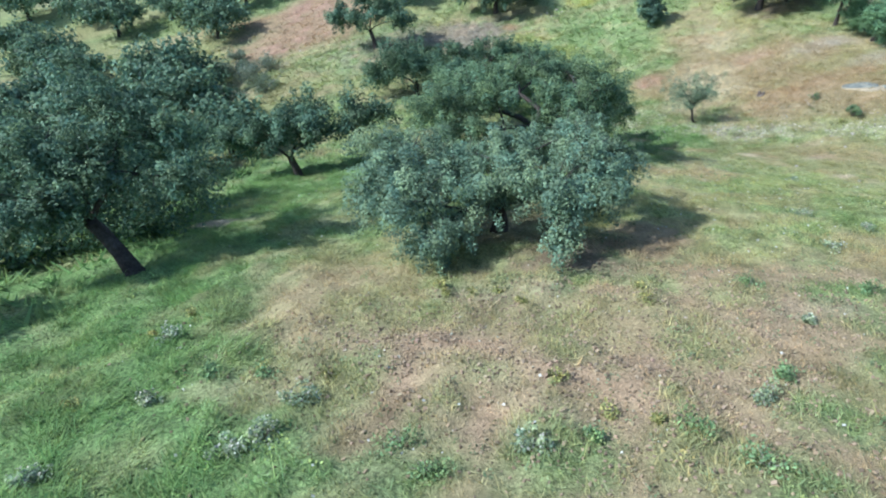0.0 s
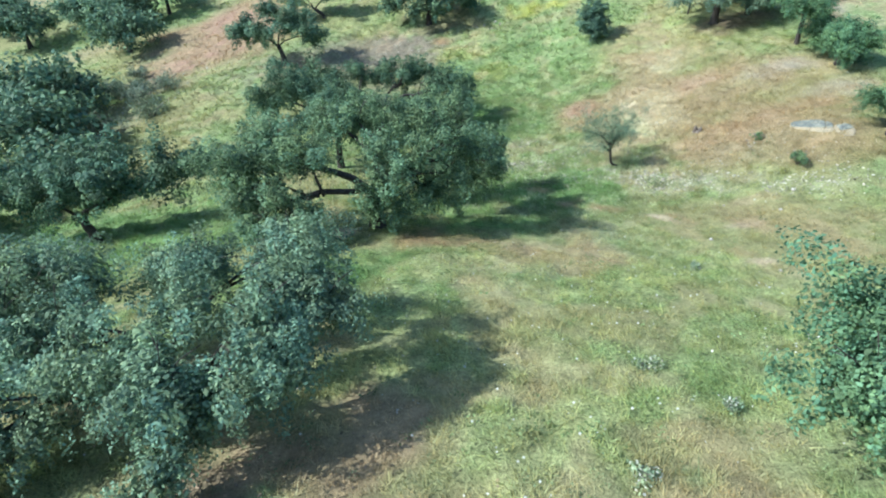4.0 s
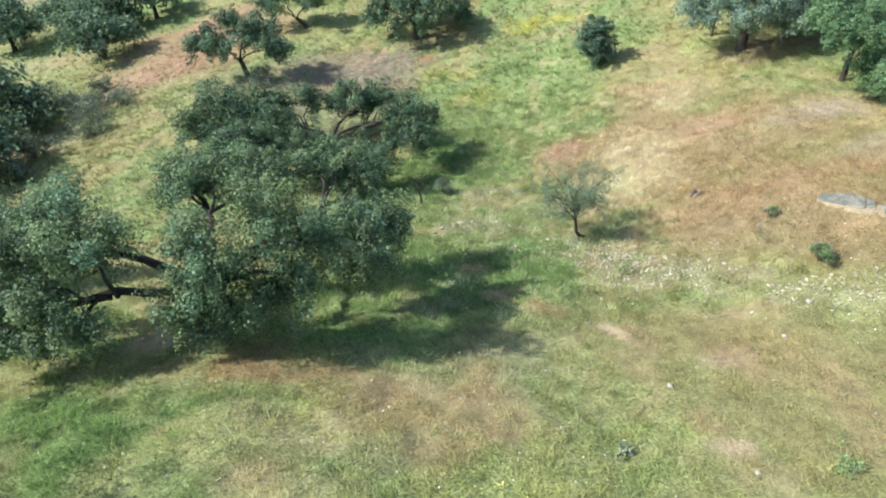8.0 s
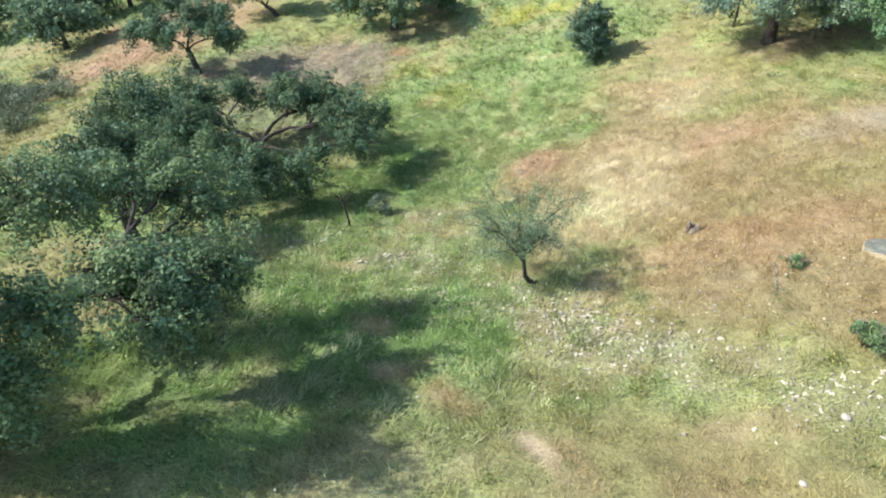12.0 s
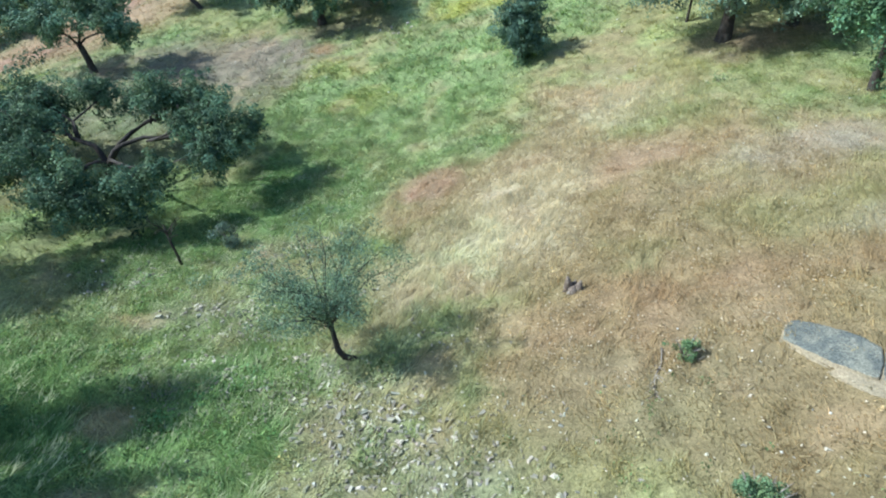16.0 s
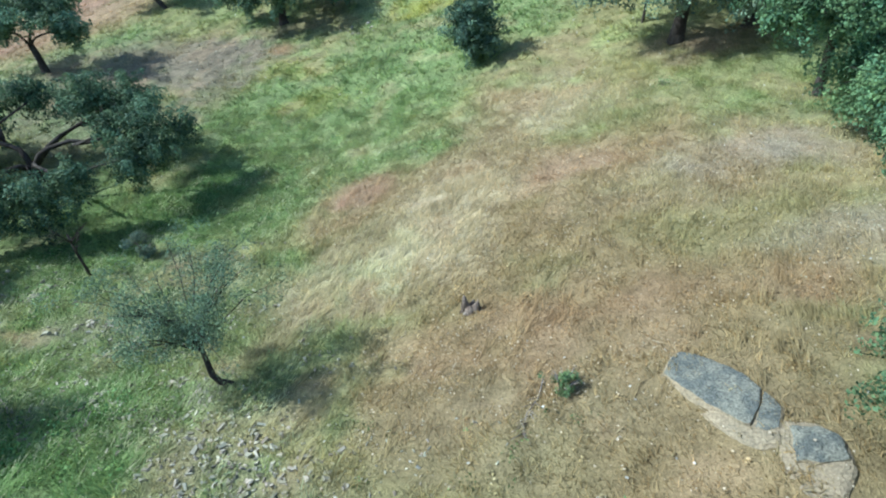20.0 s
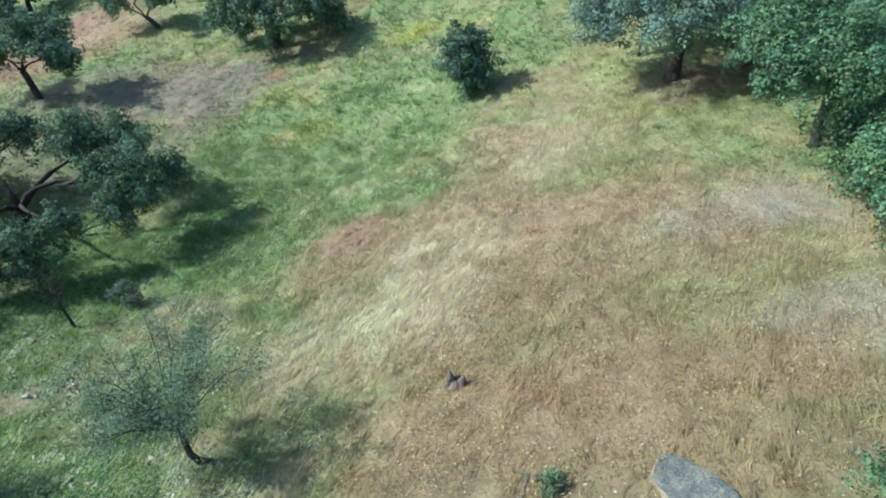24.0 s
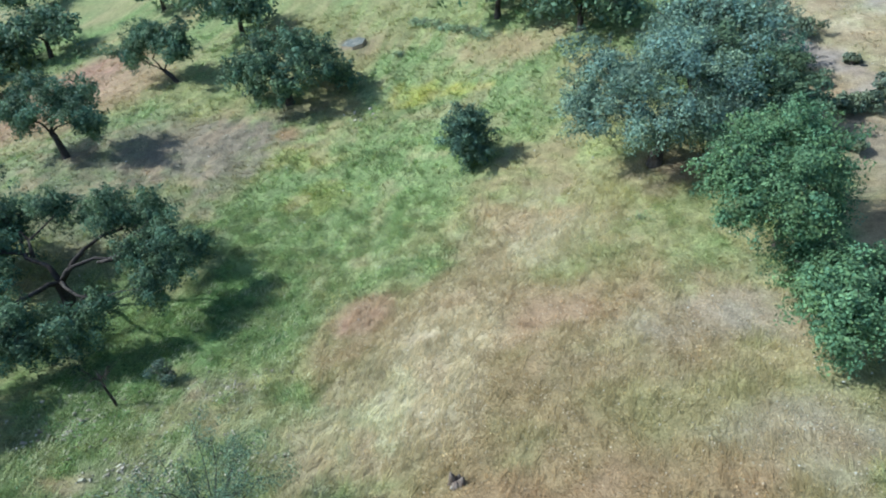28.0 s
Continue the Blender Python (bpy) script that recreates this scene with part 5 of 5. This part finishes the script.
stones("field_stones", [(17.3, 51.6, 1.0, 60, 0.11), (19.5, 50.3, 1.2, 70, 0.11), (22.2, 47.3, 1.2, 60, 0.11), (22.6, 48.8, 0.8, 70, 0.11), (17.5, 48.9, 1.3, 80, 0.11), (25.2, 45.2, 1.2, 60, 0.12), (26.6, 44.9, 1.2, 50, 0.11), (28.2, 44.5, 1.2, 40, 0.11), (12.8, 54.2, 1.4, 130, 0.13), (18.6, 56.9, 1.1, 120, 0.1), (20.6, 53.4, 1.0, 90, 0.1), (21, 47.4, 2.6, 160, 0.08), (24.5, 45.2, 2.4, 140, 0.08), (19.5, 49.5, 2.0, 120, 0.09), (17.5, 49.6, 2.2, 150, 0.075), (15.5, 55.5, 2.0, 120, 0.075), (28.5, 44.2, 2.6, 160, 0.06), (39.6, 59.6, 1.8, 220, 0.04), (37.6, 60.6, 1.3, 120, 0.035), (42.6, 54.2, 2.2, 240, 0.045), (16.6, 51.5, 1.0, 90, 0.14), (22.1, 52.5, 0.9, 80, 0.12), (23.0, 48.5, 0.9, 90, 0.14), (25.3, 46.4, 1.2, 110, 0.14), (28.5, 46.4, 1.3, 80, 0.06), (22.2, 47.3, 0.8, 60, 0.14), (12.0, 52.7, 1.0, 80, 0.14), (26.0, 50.2, 0.9, 60, 0.08), (19.6, 47.0, 1.2, 70, 0.12), (24, 46.3, 1.6, 60, 0.11), (22, 48.2, 1.6, 50, 0.10), (27.5, 44.6, 1.6, 50, 0.10), (30.5, 42.9, 2.0, 90, 0.09), (33.2, 41.6, 1.3, 130, 0.105), (35.5, 41.2, 1.5, 90, 0.10), (27.2, 43.6, 1.0, 50, 0.09), (35.2, 44.6, 0.9, 40, 0.06), (18, 51, 1.6, 50, 0.10), (11, 53.6, 1.5, 40, 0.10),
                        (18.6, 57, 1.0, 30, 0.08), (5, 82, 3.2, 70, 0.10), (16.5, 85.0, 1.2, 12, 0.22), (-22, 74, 3, 40, 0.2), (-25, 79, 3, 30, 0.2), (2, 11, 3.0, 60, 0.05), (-1.5, 12, 2.5, 60, 0.05)], 61, "pale loose stones lying in the grass")
stones("soil_clods", [(2, 11, 3.6, 1300, 0.06), (7, 9.5, 3.4, 1100, 0.06), (-2.5, 12.0, 2.8, 900, 0.06), (11, 13, 3.0, 700, 0.06), (4, 15.0, 3.0, 600, 0.06), (5, 6.5, 3.2, 800, 0.06)], 62, "crumbs of pinkish soil and small stones on bare ground", (0.34, 0.265, 0.175), (1.0, 0.8, 0.75))
SINGLE_STONES = [(25.2, 35.4, 0.118), (30.6, 38.6, 0.105), (21.2, 53.4, 0.081), (32.6, 41.0, 0.136), (22.9, 31.6, 0.105), (26.6, 31.2, 0.093), (16.8, 86.2, 0.186)]
for k, (x, y, w) in enumerate(SINGLE_STONES):
    stone = thing("stone", x, y, "single pale rounded field stone in the grass", "stone")
    bm = bmesh.new()
    bmesh.ops.create_icosphere(bm, subdivisions=2, radius=w)
    for v in bm.verts:
        v.co *= 1 + 0.3 * noise.noise(v.co * 6 + Vector((k * 3.1, 0, 0)))
        v.co.z = v.co.z * 0.6 + w * 0.25
    part("rock", bm, STONE, stone)
